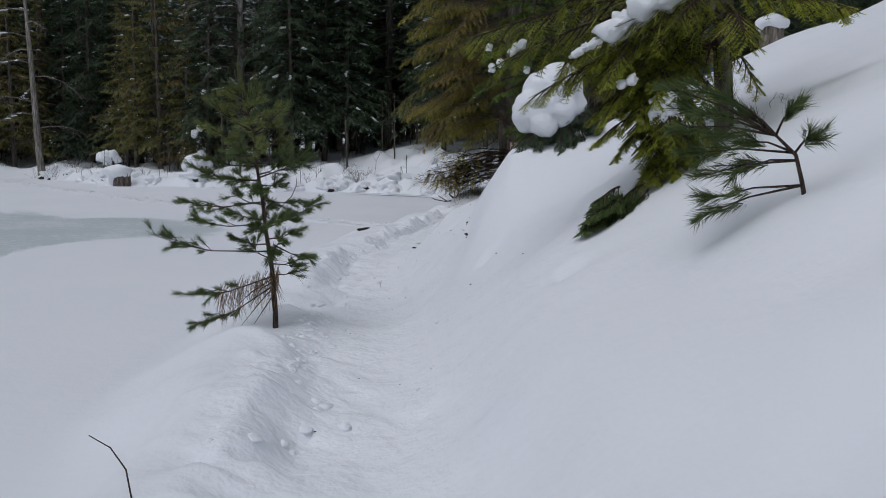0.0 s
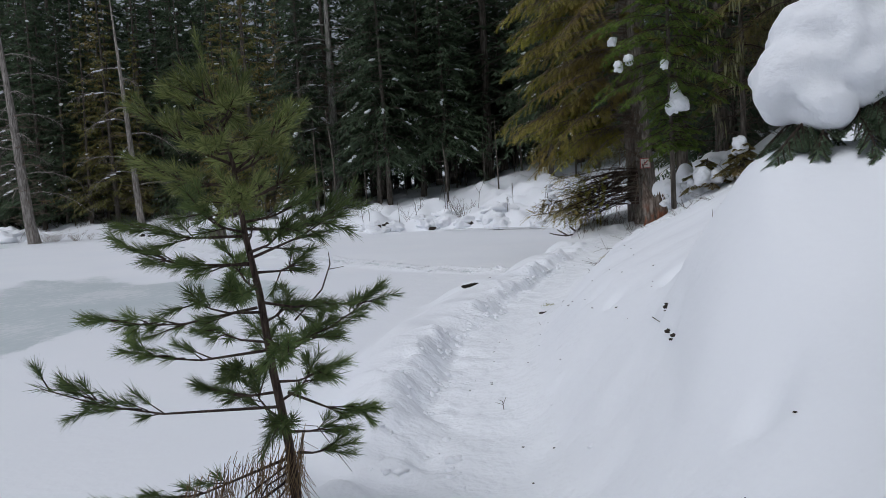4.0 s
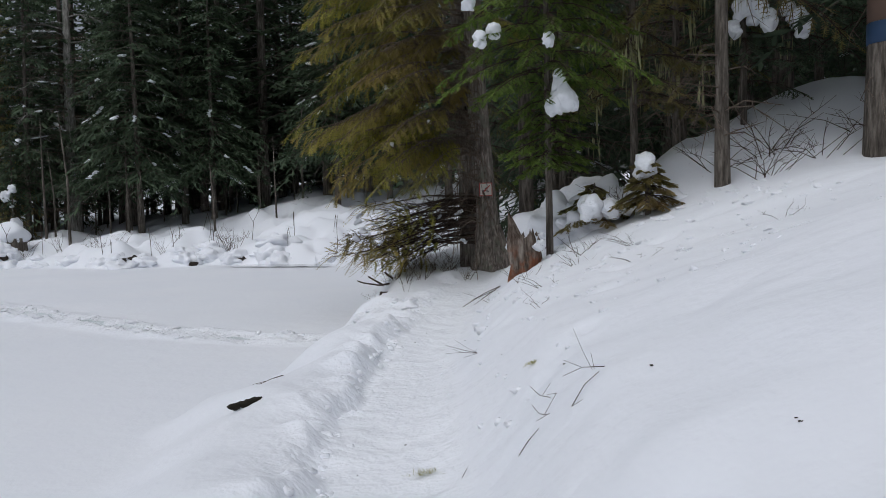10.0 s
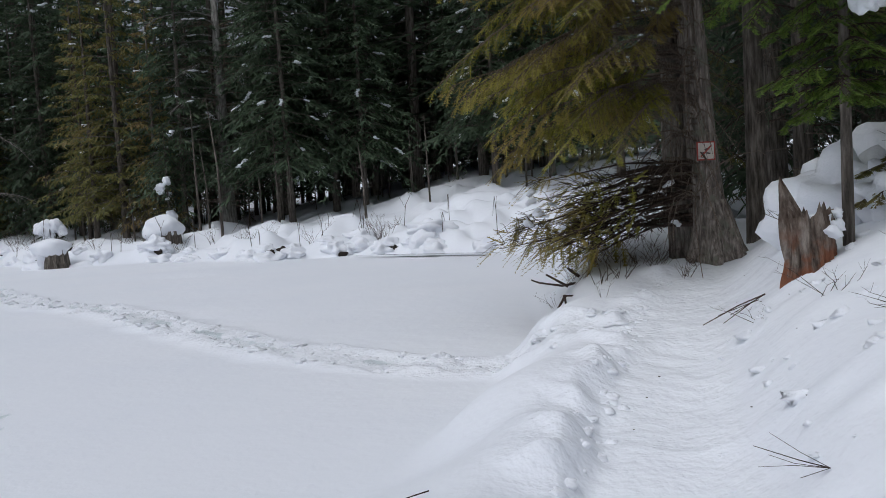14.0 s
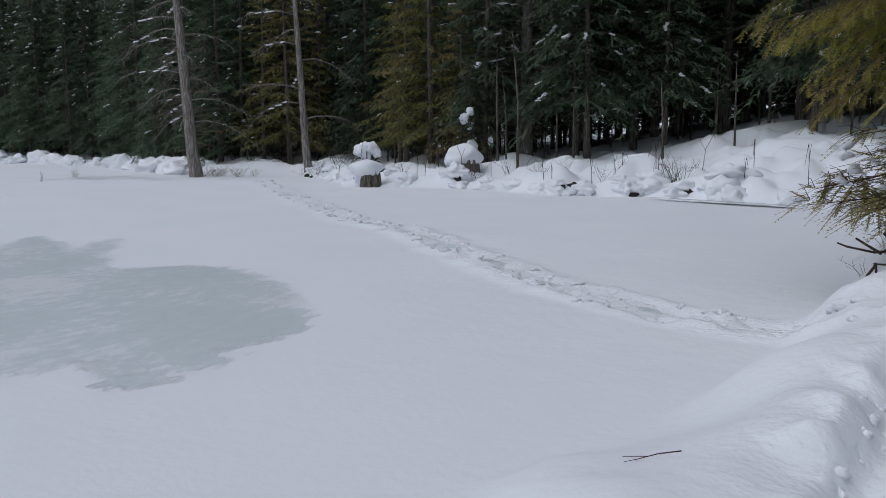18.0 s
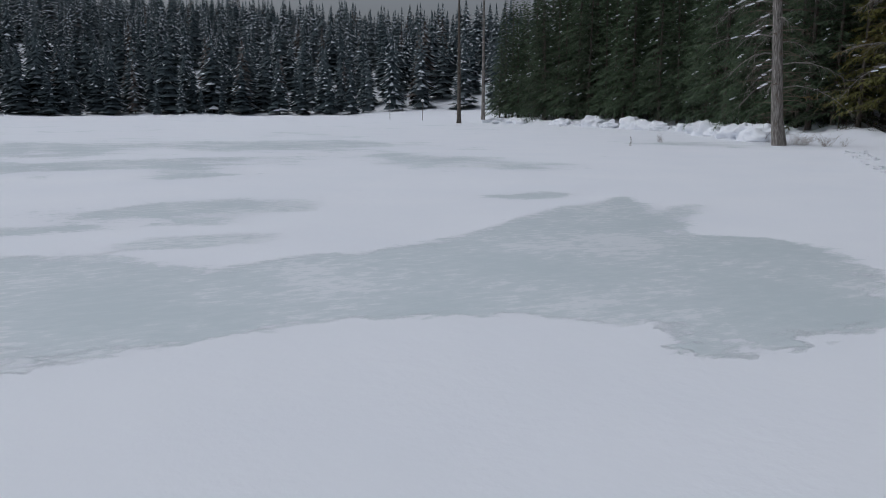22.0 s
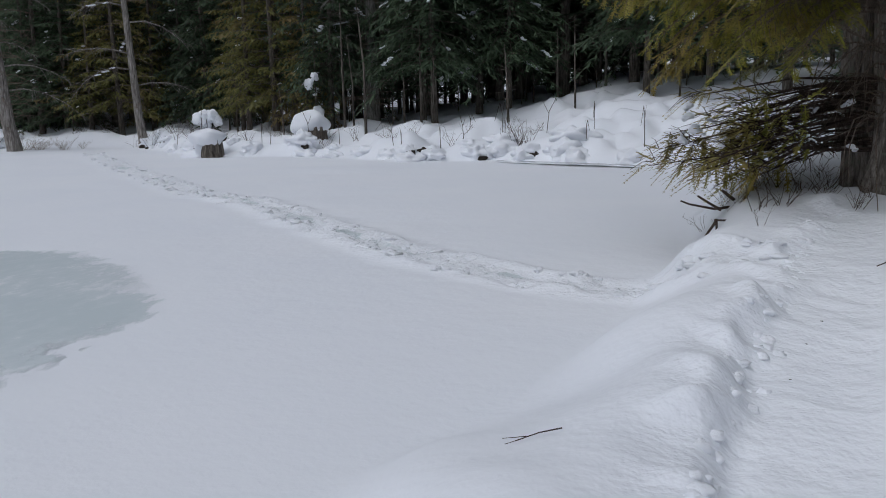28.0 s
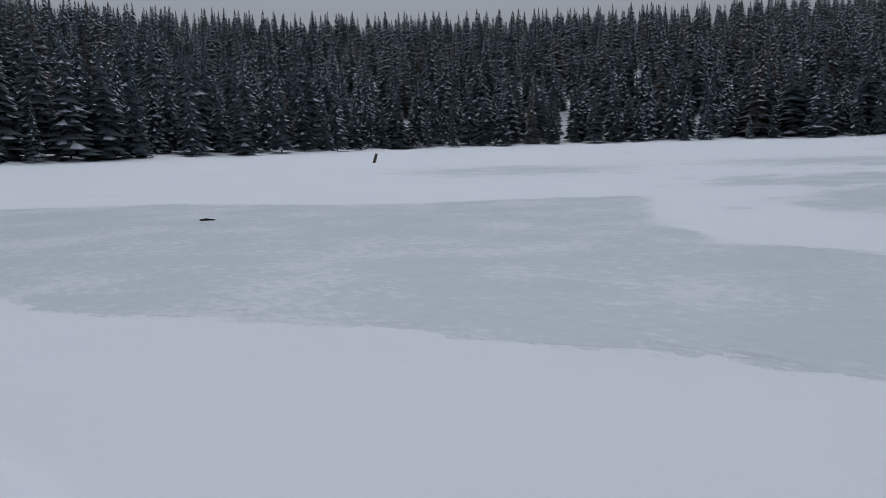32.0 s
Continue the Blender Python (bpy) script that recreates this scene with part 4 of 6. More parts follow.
def young_pine():
    r = random.Random(21)
    t = thing("young_pine", (-1.325, 6.21, 0.14), "young pine leaning over the snowy bank, long dark green needles", "tree", rz=15.7)
    k, turn = 0.00292, radians(2.9)

    def at(a, b, depth=0.0):
        x, z = a * k, b * k
        depth += 0.08 * z
        return vec(x * math.cos(turn) + z * math.sin(turn), depth, z * math.cos(turn) - x * math.sin(turn))

    stem = [(4, -90), (0, 0), (-15, 125), (-35, 225), (-52, 335), (-70, 415), (-85, 515), (-110, 605), (-130, 670)]
    trunk = Build()
    trunk.tube([at(*p) for p in stem], [0.026, 0.023, 0.019, 0.017, 0.015, 0.012, 0.009, 0.006, 0.003], 9)
    part("trunk", trunk, M_TWIG, t)
    limbs = [(-25, 175, -348, 210, 0.05), (-10, 105, -255, 40, 0.1), (-5, 80, -212, -45, 0.15), (-40, 255, -232, 252, 0.12), (-55, 315, -252, 305, -0.05), (-65, 375, -240, 400, 0.1), (-75, 415, -215, 435, -0.12), (-30, 255, 115, 320, 0.3), (-15, 195, 90, 160, 0.05), (-60, 385, 75, 465, 0.1), (-70, 425, 50, 440, -0.1), (-85, 505, -8, 585, 0.05), (-85, 485, -205, 515, 0.1), (-95, 555, -158, 610, 0.0), (-100, 565, -72, 635, 0.1), (-85, 515, -190, 575, -0.1), (-75, 465, -5, 500, -0.15), (-3, 110, 40, 118, -0.05), (-38, 240, 35, 282, 0.15)]
    # whorls of shorter boughs towards and away from the path
    for i in range(34):
        z = 140 + 14 * i
        stem_x = float(np.interp(z, [p[1] for p in stem], [p[0] for p in stem]))
        ln = float(np.interp(z, (140, 300, 450, 640), (80, 120, 90, 26)))
        a = i * 2.4
        limbs.append((stem_x, z, stem_x + ln * 0.8 * math.cos(a), z + ln * r.uniform(0.0, 0.45), ln * k * 1.6 * math.sin(a)))
    for i, (x0, z0, x1, z1, dep) in enumerate(limbs):
        wood, leaf = Build(), Build()
        p, q = at(x0, z0), at(x1, z1, dep)
        ax = q - p
        mid = p.lerp(q, 0.5) + vec(0, 0, -0.07 * ax.length)
        wood.tube([p, p.lerp(mid, 0.5), mid, mid.lerp(q, 0.5) + vec(0, 0, -0.02 * ax.length), q], [0.007, 0.006, 0.0045, 0.0035, 0.0025], 5)
        tips = [(p.lerp(q, 0.72), q)]
        n = 3 + int(ax.length * 13)
        for j in range(n):
            s = r.uniform(0.35, 0.97) if j % 3 else r.uniform(0.6, 0.98)
            o = p.lerp(mid, s * 2) if s < 0.5 else mid.lerp(q, s * 2 - 1)
            e = (ax.normalized() * 0.9 + vec(r.uniform(-0.6, 0.6), r.uniform(-0.7, 0.7), r.uniform(-0.45, 0.5))).normalized()
            f = o + e * r.uniform(0.06, 0.17)
            wood.tube([o, f], [0.0035, 0.0015], 4)
            tips.append((o.lerp(f, 0.4), f))
        for a, c in tips:
            needle_shoot(leaf, a, c, 80, 0.072, 0.0016, r, 0.60)
        limb = part("branch", wood, M_TWIG, t)
        # Upper boughs take the paler copy, daylight on them put into the colour.
        part("needles", leaf, M_PINE_LIT if z1 > 470 else M_PINE_DARK, limb, "long dark green pine needles", smooth=False)
    hook = Build()
    hook.tube([at(-5, 290, 0.1), at(35, 335, 0.08), at(47, 372, 0.05), at(45, 390, 0.05)], [0.004, 0.0035, 0.003, 0.0015], 5)
    hook.tube([at(46, 365, 0.05), at(67, 369, 0.04)], [0.002, 0.001], 4)
    hook.tube([at(-12, 150), at(25, 150, -0.05), at(72, 88, -0.08)], [0.002, 0.0018, 0.001], 4)
    for a, c, e in (((-8, 100), (-70, 60), (-140, -10)), ((-4, 80), (-50, 25), (-95, -35)), ((-2, 60), (-35, 10), (-60, -30)), ((-6, 90), (-45, 70), (-75, 15))):
        hook.tube([at(*a), at(*c, -0.04), at(*e, -0.06)], [0.005, 0.004, 0.0015], 5)
    part("twig", hook, M_TWIG, t, "thin bare hooked twig")
    top = Build()
    for a, c in (((-105, 590), (-134, 695)), ((-98, 560), (-100, 640)), ((-112, 610), (-150, 650))):
        needle_shoot(top, at(*a), at(*c), 150, 0.07, 0.0018, r, 0.5)
    part("needles", top, M_PINE_LIT, t, smooth=False)
    # dry grass hung over the lowest boughs
    dry = Build()
    for i in range(230):
        f = r.random() ** 1.4
        p = at(8 - 170 * f, 118 - 62 * f + r.uniform(-25, 25), r.uniform(-0.08, 0.12))
        ln = r.uniform(0.10, 0.30)
        bend = r.uniform(-0.09, 0.06)
        q = p + vec(bend, r.uniform(-0.06, 0.06), -ln)
        dry.tube([p, p + vec(bend * 0.2 - 0.02, 0, -ln * 0.45), q], [0.0014, 0.0018, 0.0008], 3, cap=False)
    part("dry_grass", dry, M_GRASS, t, "dry straw-coloured grass caught in the branches")


young_pine()


def slope_pine():
    r = random.Random(22)
    t = thing("pine_sapling", (0, 0, 0), "dark pine sapling bent out of the snowy slope", "tree")
    wood, leaf = Build(), Build()
    root, bend, fork, crown = Vector((1.51, 2.79, 1.34)), Vector((1.50, 2.80, 1.40)), Vector((1.47, 2.80, 1.50)), Vector((1.40, 2.84, 1.58))
    wood.tube([root + vec(0.05, 0.02, -0.25), root, bend, fork, crown], [0.011, 0.010, 0.009, 0.008, 0.006], 7)
    for tip, o in (((1.13, 2.94, 1.23), (1.50, 2.79, 1.38)), ((1.13, 2.85, 1.31), (1.50, 2.79, 1.38)), ((1.12, 2.94, 1.40), (1.48, 2.80, 1.48)), ((1.23, 2.96, 1.74), (1.40, 2.84, 1.58)), ((1.01, 3.08, 1.79), (1.40, 2.84, 1.58)), ((1.42, 2.76, 1.67), (1.40, 2.84, 1.58)), ((1.48, 2.69, 1.56), (1.47, 2.81, 1.51)), ((1.04, 2.97, 1.61), (1.40, 2.84, 1.58)), ((1.11, 2.82, 1.66), (1.40, 2.84, 1.58)), ((1.23, 2.78, 1.55), (1.47, 2.81, 1.51)), ((1.05, 3.11, 1.70), (1.40, 2.84, 1.58)), ((1.23, 3.01, 1.58), (1.40, 2.84, 1.58)), ((1.12, 3.05, 1.50), (1.47, 2.81, 1.51)), ((1.14, 3.15, 1.82), (1.40, 2.84, 1.58)), ((1.33, 2.97, 1.67), (1.40, 2.84, 1.58)), ((1.33, 2.98, 1.44), (1.48, 2.80, 1.48))):
        q, o = Vector(tip), Vector(o)
        m = o.lerp(q, 0.5) + vec(0, 0, 0.02)
        wood.tube([o, m, q], [0.006, 0.004, 0.002], 5)
        needle_shoot(leaf, o.lerp(q, 0.5), q, 90, 0.08, 0.0019, r, 0.6)
        for j in range(4):
            e = m.lerp(q, r.uniform(0.1, 0.9))
            f = e + ((q - o).normalized() + vec(r.uniform(-0.7, 0.7), r.uniform(-0.7, 0.7), r.uniform(-0.5, 0.4))).normalized() * 0.08
            wood.tube([e, f], [0.003, 0.002], 4)
            needle_shoot(leaf, e, f, 45, 0.075, 0.0019, r, 0.6)
    part("stem", wood, M_TWIG, t)
    part("needles", leaf, M_PINE_DARK, t, smooth=False)


slope_pine()


def drooping_hemlock():
    r = random.Random(23)
    t = thing("hemlock_tree", (-0.147, -0.26, -0.05), "young hemlock with yellow-green drooping boughs, snow on top", "tree")
    wood = Build()
    zb = ground_z(2.0, 5.0)
    wood.tube([(2.05, 5.05, zb - 0.4), (1.97, 5.0, 2.2), (1.95, 5.0, 3.4), (2.0, 5.0, 6.2)], [0.07, 0.06, 0.045, 0.01], 8)
    part("trunk", wood, M_BARK, t)
    runs = [((1.9, 4.76, 2.62), (0.95, 4.88, 2.12)), ((1.93, 4.95, 2.55), (0.4, 5.15, 2.3)), ((1.93, 4.9, 2.4), (0.8, 5.05, 1.93)), ((1.93, 4.95, 2.25), (0.98, 5.2, 2.05)), ((1.95, 5.0, 2.85), (0.75, 4.9, 2.75)), ((1.95, 5.0, 3.1), (1.0, 5.3, 2.95)), ((1.95, 4.95, 2.5), (1.85, 4.3, 2.2)), ((1.95, 5.0, 2.6), (2.6, 4.7, 2.45)), ((1.95, 5, 2.9), (2.1, 4.2, 2.7)), ((1.95, 5.05, 2.6), (1.5, 5.7, 2.3)), ((1.95, 5, 2.3), (1.45, 4.75, 1.85)), ((1.95, 5, 3.4), (1.2, 4.8, 3.2)), ((1.95, 5, 3.6), (2.5, 5.4, 3.3)), ((1.95, 5, 2.75), (0.95, 5.0, 2.5)), ((1.9, 4.9, 2.45), (1.15, 4.85, 2.15)), ((1.9, 4.9, 2.3), (1.35, 4.8, 1.9)), ((1.8, 4.9, 2.5), (0.6, 5.05, 2.15)), ((1.9, 4.9, 2.6), (1.5, 4.5, 2.3)), ((1.9, 4.85, 2.3), (2.05, 4.6, 1.95))]
    # bushy hanging sprigs under the long boughs
    for k in range(64):
        h = r.random()
        p = (1.62 + r.gauss(0, 0.10) - 0.12 * h, 4.84 + r.gauss(0, 0.08), 1.55 + 0.75 * h)
        a = r.uniform(2.2, 5.6)
        ln = r.uniform(0.16, 0.32)
        runs.append((p, (p[0] + math.cos(a) * ln * 0.8, p[1] + math.sin(a) * ln * 0.6, p[2] - ln * r.uniform(0.5, 1.2))))
    for k in range(12):
        f = r.random()
        p = (1.50 - 0.25 * f + r.gauss(0, 0.03), 4.78 + r.gauss(0, 0.04), 1.38 - 0.18 * f + r.gauss(0, 0.03))
        runs.append((p, (p[0] - r.uniform(0.10, 0.2), p[1] - r.uniform(0, 0.08), p[2] - r.uniform(0.08, 0.16))))
    for p, q in runs:
        w, f = Build(), Build()
        low = (Vector(p) - Vector(q)).length < 0.5
        bough(w, f, Vector(p), Vector(q), r, sag=0.10 if low else 0.06, pairs=7 if low else 15, side=0.5 if low else 0.40, sprays=9 if low else 11, size=0.045 if low else 0.055, half=0.0075, bare=0.05, hang=0.5 if low else 0.8, thick=0.006 if low else 0.012)
        b = part("bough", w, M_TWIG, t)
        # Lowest fronds use darker needles, their shade painted in by colour.
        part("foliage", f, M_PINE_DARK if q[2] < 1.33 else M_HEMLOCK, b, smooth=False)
    snows = Build()
    for k, (x, y, z, ln, w) in enumerate(((1.06, 4.84, 2.17, 0.14, 0.04), (1.30, 4.80, 2.33, 0.20, 0.075), (1.47, 4.77, 2.46, 0.16, 0.11), (1.52, 4.70, 1.80, 0.07, 0.075), (1.28, 4.70, 1.95, 0.06, 0.035), (0.66, 5.08, 2.19, 0.08, 0.03))):
        lobes = [(x + ln * (f - 0.5) + r.uniform(-0.02, 0.02), y - 0.02 + r.uniform(-0.03, 0.03), z + 0.03 + 0.6 * ln * (f - 0.5) + r.uniform(-0.3, 0.3) * w, w * r.uniform(0.55, 1.0)) for f in (0, 0.25, 0.5, 0.75, 1)]
        blob(snows, (x, y - 0.02, z + 0.03), lobes, k, 0.25, (28, 20), w * 0.12, 3.0)
    tagged(part("snow", snows, M_SNOW, t, "white snow lying along the boughs"), kind="stuff")


drooping_hemlock()


def snowy_bush():
    """A small fir bowed under a thick cap of snow."""
    r = random.Random(24)
    t = thing("snow_capped_fir", (1.04, 6.92, 1.50), "small fir bowed under a thick rounded cap of snow", "shrub")
    cap = Build()
    blob(cap, (0.0, 0.03, 0.48), ((0.04, 0.08, 0.55, 0.275), (-0.15, 0.02, 0.41, 0.19), (-0.07, -0.10, 0.28, 0.115), (0.12, -0.04, 0.40, 0.15)), 5, 0.12, (64, 48), 0.045, 2.3)
    part("snow_cap", cap, M_SNOW, t)
    wood, leaf = Build(), Build()
    wood.tube([(0.03, 0.1, -0.2), (0.03, 0.08, 0.2), (0.02, 0.05, 0.45)], [0.014, 0.013, 0.008], 6)
    for p, q in (((0, 0, 0.3), (-0.34, -0.08, -0.02)), ((0, 0, 0.3), (-0.30, -0.14, 0.05)), ((0.05, 0, 0.3), (0.22, -0.26, 0.08)), ((0.05, 0, 0.3), (0.08, -0.26, 0.05)), ((0.1, 0, 0.36), (0.40, -0.18, 0.22)), ((0, 0, 0.3), (-0.14, -0.2, 0.06)), ((0.1, 0, 0.4), (0.42, -0.22, 0.32)), ((0, 0, 0.32), (-0.3, 0.1, 0.08)), ((0.1, 0, 0.35), (0.16, -0.24, 0.14)), ((0.1, 0, 0.4), (0.36, -0.26, 0.26)), ((0.05, 0, 0.25), (0.3, -0.22, 0.14)), ((0, 0.05, 0.25), (-0.1, -0.15, 0.0)), ((0.18, 0.0, 0.52), (0.40, -0.16, 0.12)), ((0.2, 0.0, 0.46), (0.30, -0.24, 0.02)), ((0.22, 0.0, 0.55), (0.46, -0.1, 0.26)), ((-0.1, -0.05, 0.28), (-0.30, -0.12, -0.14)), ((-0.12, -0.05, 0.26), (-0.22, -0.16, -0.10)), ((0.15, -0.05, 0.4), (0.16, -0.24, 0.04))):
        bough(wood, leaf, Vector(p), Vector(q), r, 0.1, 11, 0.42, 9, 0.032, 0.007, 0.1, 0.8, 0.006)
    part("twig_frame", wood, M_TWIG, t)
    part("foliage", leaf, M_FIR, t, smooth=False)


snowy_bush()


def cedar():
    r = random.Random(31)
    t = thing("cedar_tree", (0, 0, 0), "old cedar with fibrous bark and olive hanging foliage", "tree")
    trunk = Build()
    z0 = ground_z(2.2, 22.0)
    pts = [(2.24, 22.0, z0 - 0.3), (2.22, 22.0, z0 + 0.12), (2.16, 22.02, 1.2), (2.12, 22.04, 1.9), (2.02, 22.05, 3.7), (1.9, 22.1, 8), (1.85, 22.1, 14)]
    trunk.tube(pts, [0.42, 0.31, 0.215, 0.19, 0.165, 0.12, 0.03], 18)
    for a in range(7):
        c, s = math.cos(a * 0.9), math.sin(a * 0.9)
        trunk.tube([(2.2 + 0.16 * c, 22 + 0.16 * s, z0 + 0.75), (2.22 + 0.30 * c, 22 + 0.30 * s, z0 + 0.15), (2.24 + 0.55 * c, 22 + 0.55 * s, z0 - 0.2)], [0.04, 0.085, 0.04], 7)
    part("trunk", trunk, M_BARK_CEDAR, t)
    second = Build()
    second.tube([(1.9, 22.25, z0 - 0.2), (1.88, 22.3, 2.0), (1.75, 22.4, 5.5), (1.7, 22.4, 9)], [0.19, 0.15, 0.11, 0.05], 12)
    part("trunk", second, M_BARK_CEDAR, t)
    # dense boughs, mostly over the lake side
    for k in range(170):
        f = k / 170
        z = 2.15 + 6.2 * f**1.2
        lake_side = k % 5
        az = math.pi + r.uniform(-1.25, 1.1) if lake_side else r.uniform(-1.2, 1.2) - 1.0
        ln = r.choice((0.5, 0.7, 0.85, 1.0, 1.0)) * r.uniform(0.85, 1.1) * float(np.interp(z, (2, 3, 4.5, 8), (2.5, 2.9, 3.0, 2.4))) * (1.0 if lake_side else 0.45)
        p = vec(2.05 - 0.03 * z, 22.03, z + 0.3)
        q = p + vec(math.cos(az) * ln, math.sin(az) * ln * 0.95, -ln * r.uniform(0.05, 0.42))
        q.z = max(q.z, 1.75 + 0.25 * r.random())
        if not lake_side and z < 3.8:
            continue
        w, leaf = Build(), Build()
        bough(w, leaf, p, q, r, r.uniform(0.06, 0.16), 17, 0.27, 9, 0.062, 0.0145, 0.40 if lake_side else 0.5, 0.95, 0.018)
        b = part("bough", w, M_TWIG_PALE, t)
        part("foliage", leaf, M_CEDAR, b, smooth=False)
    # low skirt of dark boughs sweeping towards the lake
    for k in range(38):
        w, leaf = Build(), Build()
        p = vec(1.95, 21.95, r.uniform(0.9, 1.75))
        az = math.pi + r.uniform(-0.8, 0.6)
        ln = r.uniform(1.1, 2.5)
        q = p + vec(math.cos(az) * ln, math.sin(az) * ln, r.uniform(-0.7, -0.1))
        q.z = max(q.z, 0.45 + 0.25 * r.random())
        w.tube([p, p.lerp(q, 0.4) + vec(0, 0, 0.10), q], [0.020, 0.013, 0.004], 5, cap=False)
        for j in range(20):
            o = p.lerp(q, r.uniform(0.15, 1)) + vec(0, 0, 0.05)
            e = o + vec(r.uniform(-0.5, 0.15), r.uniform(-0.35, 0.35), r.uniform(-0.28, 0.2))
            w.tube([o, o.lerp(e, 0.5) + vec(0, 0, 0.04), e], [0.007, 0.004, 0.002], 3, cap=False)
            if o.x < 1.25 - 0.6 * r.random():
                for g in (0.0, 0.35):
                    spray(leaf, o.lerp(e, g), e + vec(-0.08, r.uniform(-0.15, 0.15), -0.08 - 0.2 * g), 8, 0.06, 0.0135, r)
        b = part("bough", w, M_TWIG, t)
        if leaf.v:
            part("foliage", leaf, M_CEDAR, b, smooth=False)
    # bare arching dead twigs under the crown
    arcs = Build()
    for k in range(80):
        a = math.pi + r.uniform(-0.3, 1.45)
        p = vec(2.05, 21.9, r.uniform(1.2, 4.2))
        ln = r.uniform(0.5, 1.7)
        lift, fall = r.uniform(0.05, 0.35), r.uniform(0.2, 0.9)
        run = [p + vec(math.cos(a + 0.3 * g) * ln * g, math.sin(a + 0.3 * g) * ln * g, ln * (lift * g * 2 - fall * g * g * 1.6)) for g in (0, 0.25, 0.5, 0.75, 1)]
        arcs.tube(run, [0.011, 0.009, 0.007, 0.005, 0.002], 4, cap=False)
        for j in range(5):
            o = run[1 + j % 3].lerp(run[2 + j % 3], r.random())
            e = o + vec(r.uniform(-0.25, 0.12), r.uniform(-0.25, 0.25), r.uniform(-0.3, 0.08))
            arcs.tube([o, e], [0.004, 0.0015], 3, cap=False)
    tagged(part("deadwood", arcs, M_TWIG_PALE, t, "bare brown arching twigs"), kind="stuff")
    snows = Build()
    for k in range(18):
        snow_pad(snows, (r.uniform(-0.2, 1.7), 21.6 + r.uniform(-0.3, 0.5), 0.85 + r.uniform(0, 0.7)), r.uniform(0.03, 0.09), 0.05, k, 4, (r.uniform(-0.1, 0.1), 0, 0))
    for x, z in ((1.05, 2.9), (0.45, 2.55), (1.25, 2.2)):
        snow_pad(snows, (x, 21.1, z), 0.05, 0.04, int(z * 10), 4)
    tagged(part("snow", snows, M_SNOW, t), kind="stuff")


cedar()


def trail_sign():
    t = thing("trail_sign", (2.10, 21.79, 1.84), "small square white trail sign with red border nailed to the cedar", "sign", rz=4)
    red = material("sign_red", (0.42, 0.09, 0.07), 0.6)[0]
    white = material("sign_white", (0.66, 0.62, 0.56), 0.6)[0]

    def plate(name, w, h, y, mat, parent, rot=0, x=0, z=0):
        b = Build()
        c, s = math.cos(rot), math.sin(rot)
        cs = [(x + c * a - s * e, z + s * a + c * e) for a, e in ((-w, -h), (w, -h), (w, h), (-w, h))]
        b.add([(p, y, q) for p, q in cs] + [(p, y + 0.006, q) for p, q in cs], ((0, 1, 2, 3), (7, 6, 5, 4), (0, 4, 5, 1), (1, 5, 6, 2), (2, 6, 7, 3), (3, 7, 4, 0)))
        return part(name, b, mat, parent, smooth=False)

    plate("board", 0.115, 0.115, 0, red, t)
    face = plate("face", 0.098, 0.098, -0.007, white, t)
    plate("stripe", 0.095, 0.009, -0.014, red, face, radians(45))
    dark = material("sign_dark", (0.10, 0.08, 0.08), 0.6)[0]
    plate("pictogram", 0.05, 0.008, -0.0132, dark, face, radians(-10), 0, -0.025)
    plate("pictogram", 0.03, 0.012, -0.0132, dark, face, radians(20), 0.01, 0.02)


trail_sign()


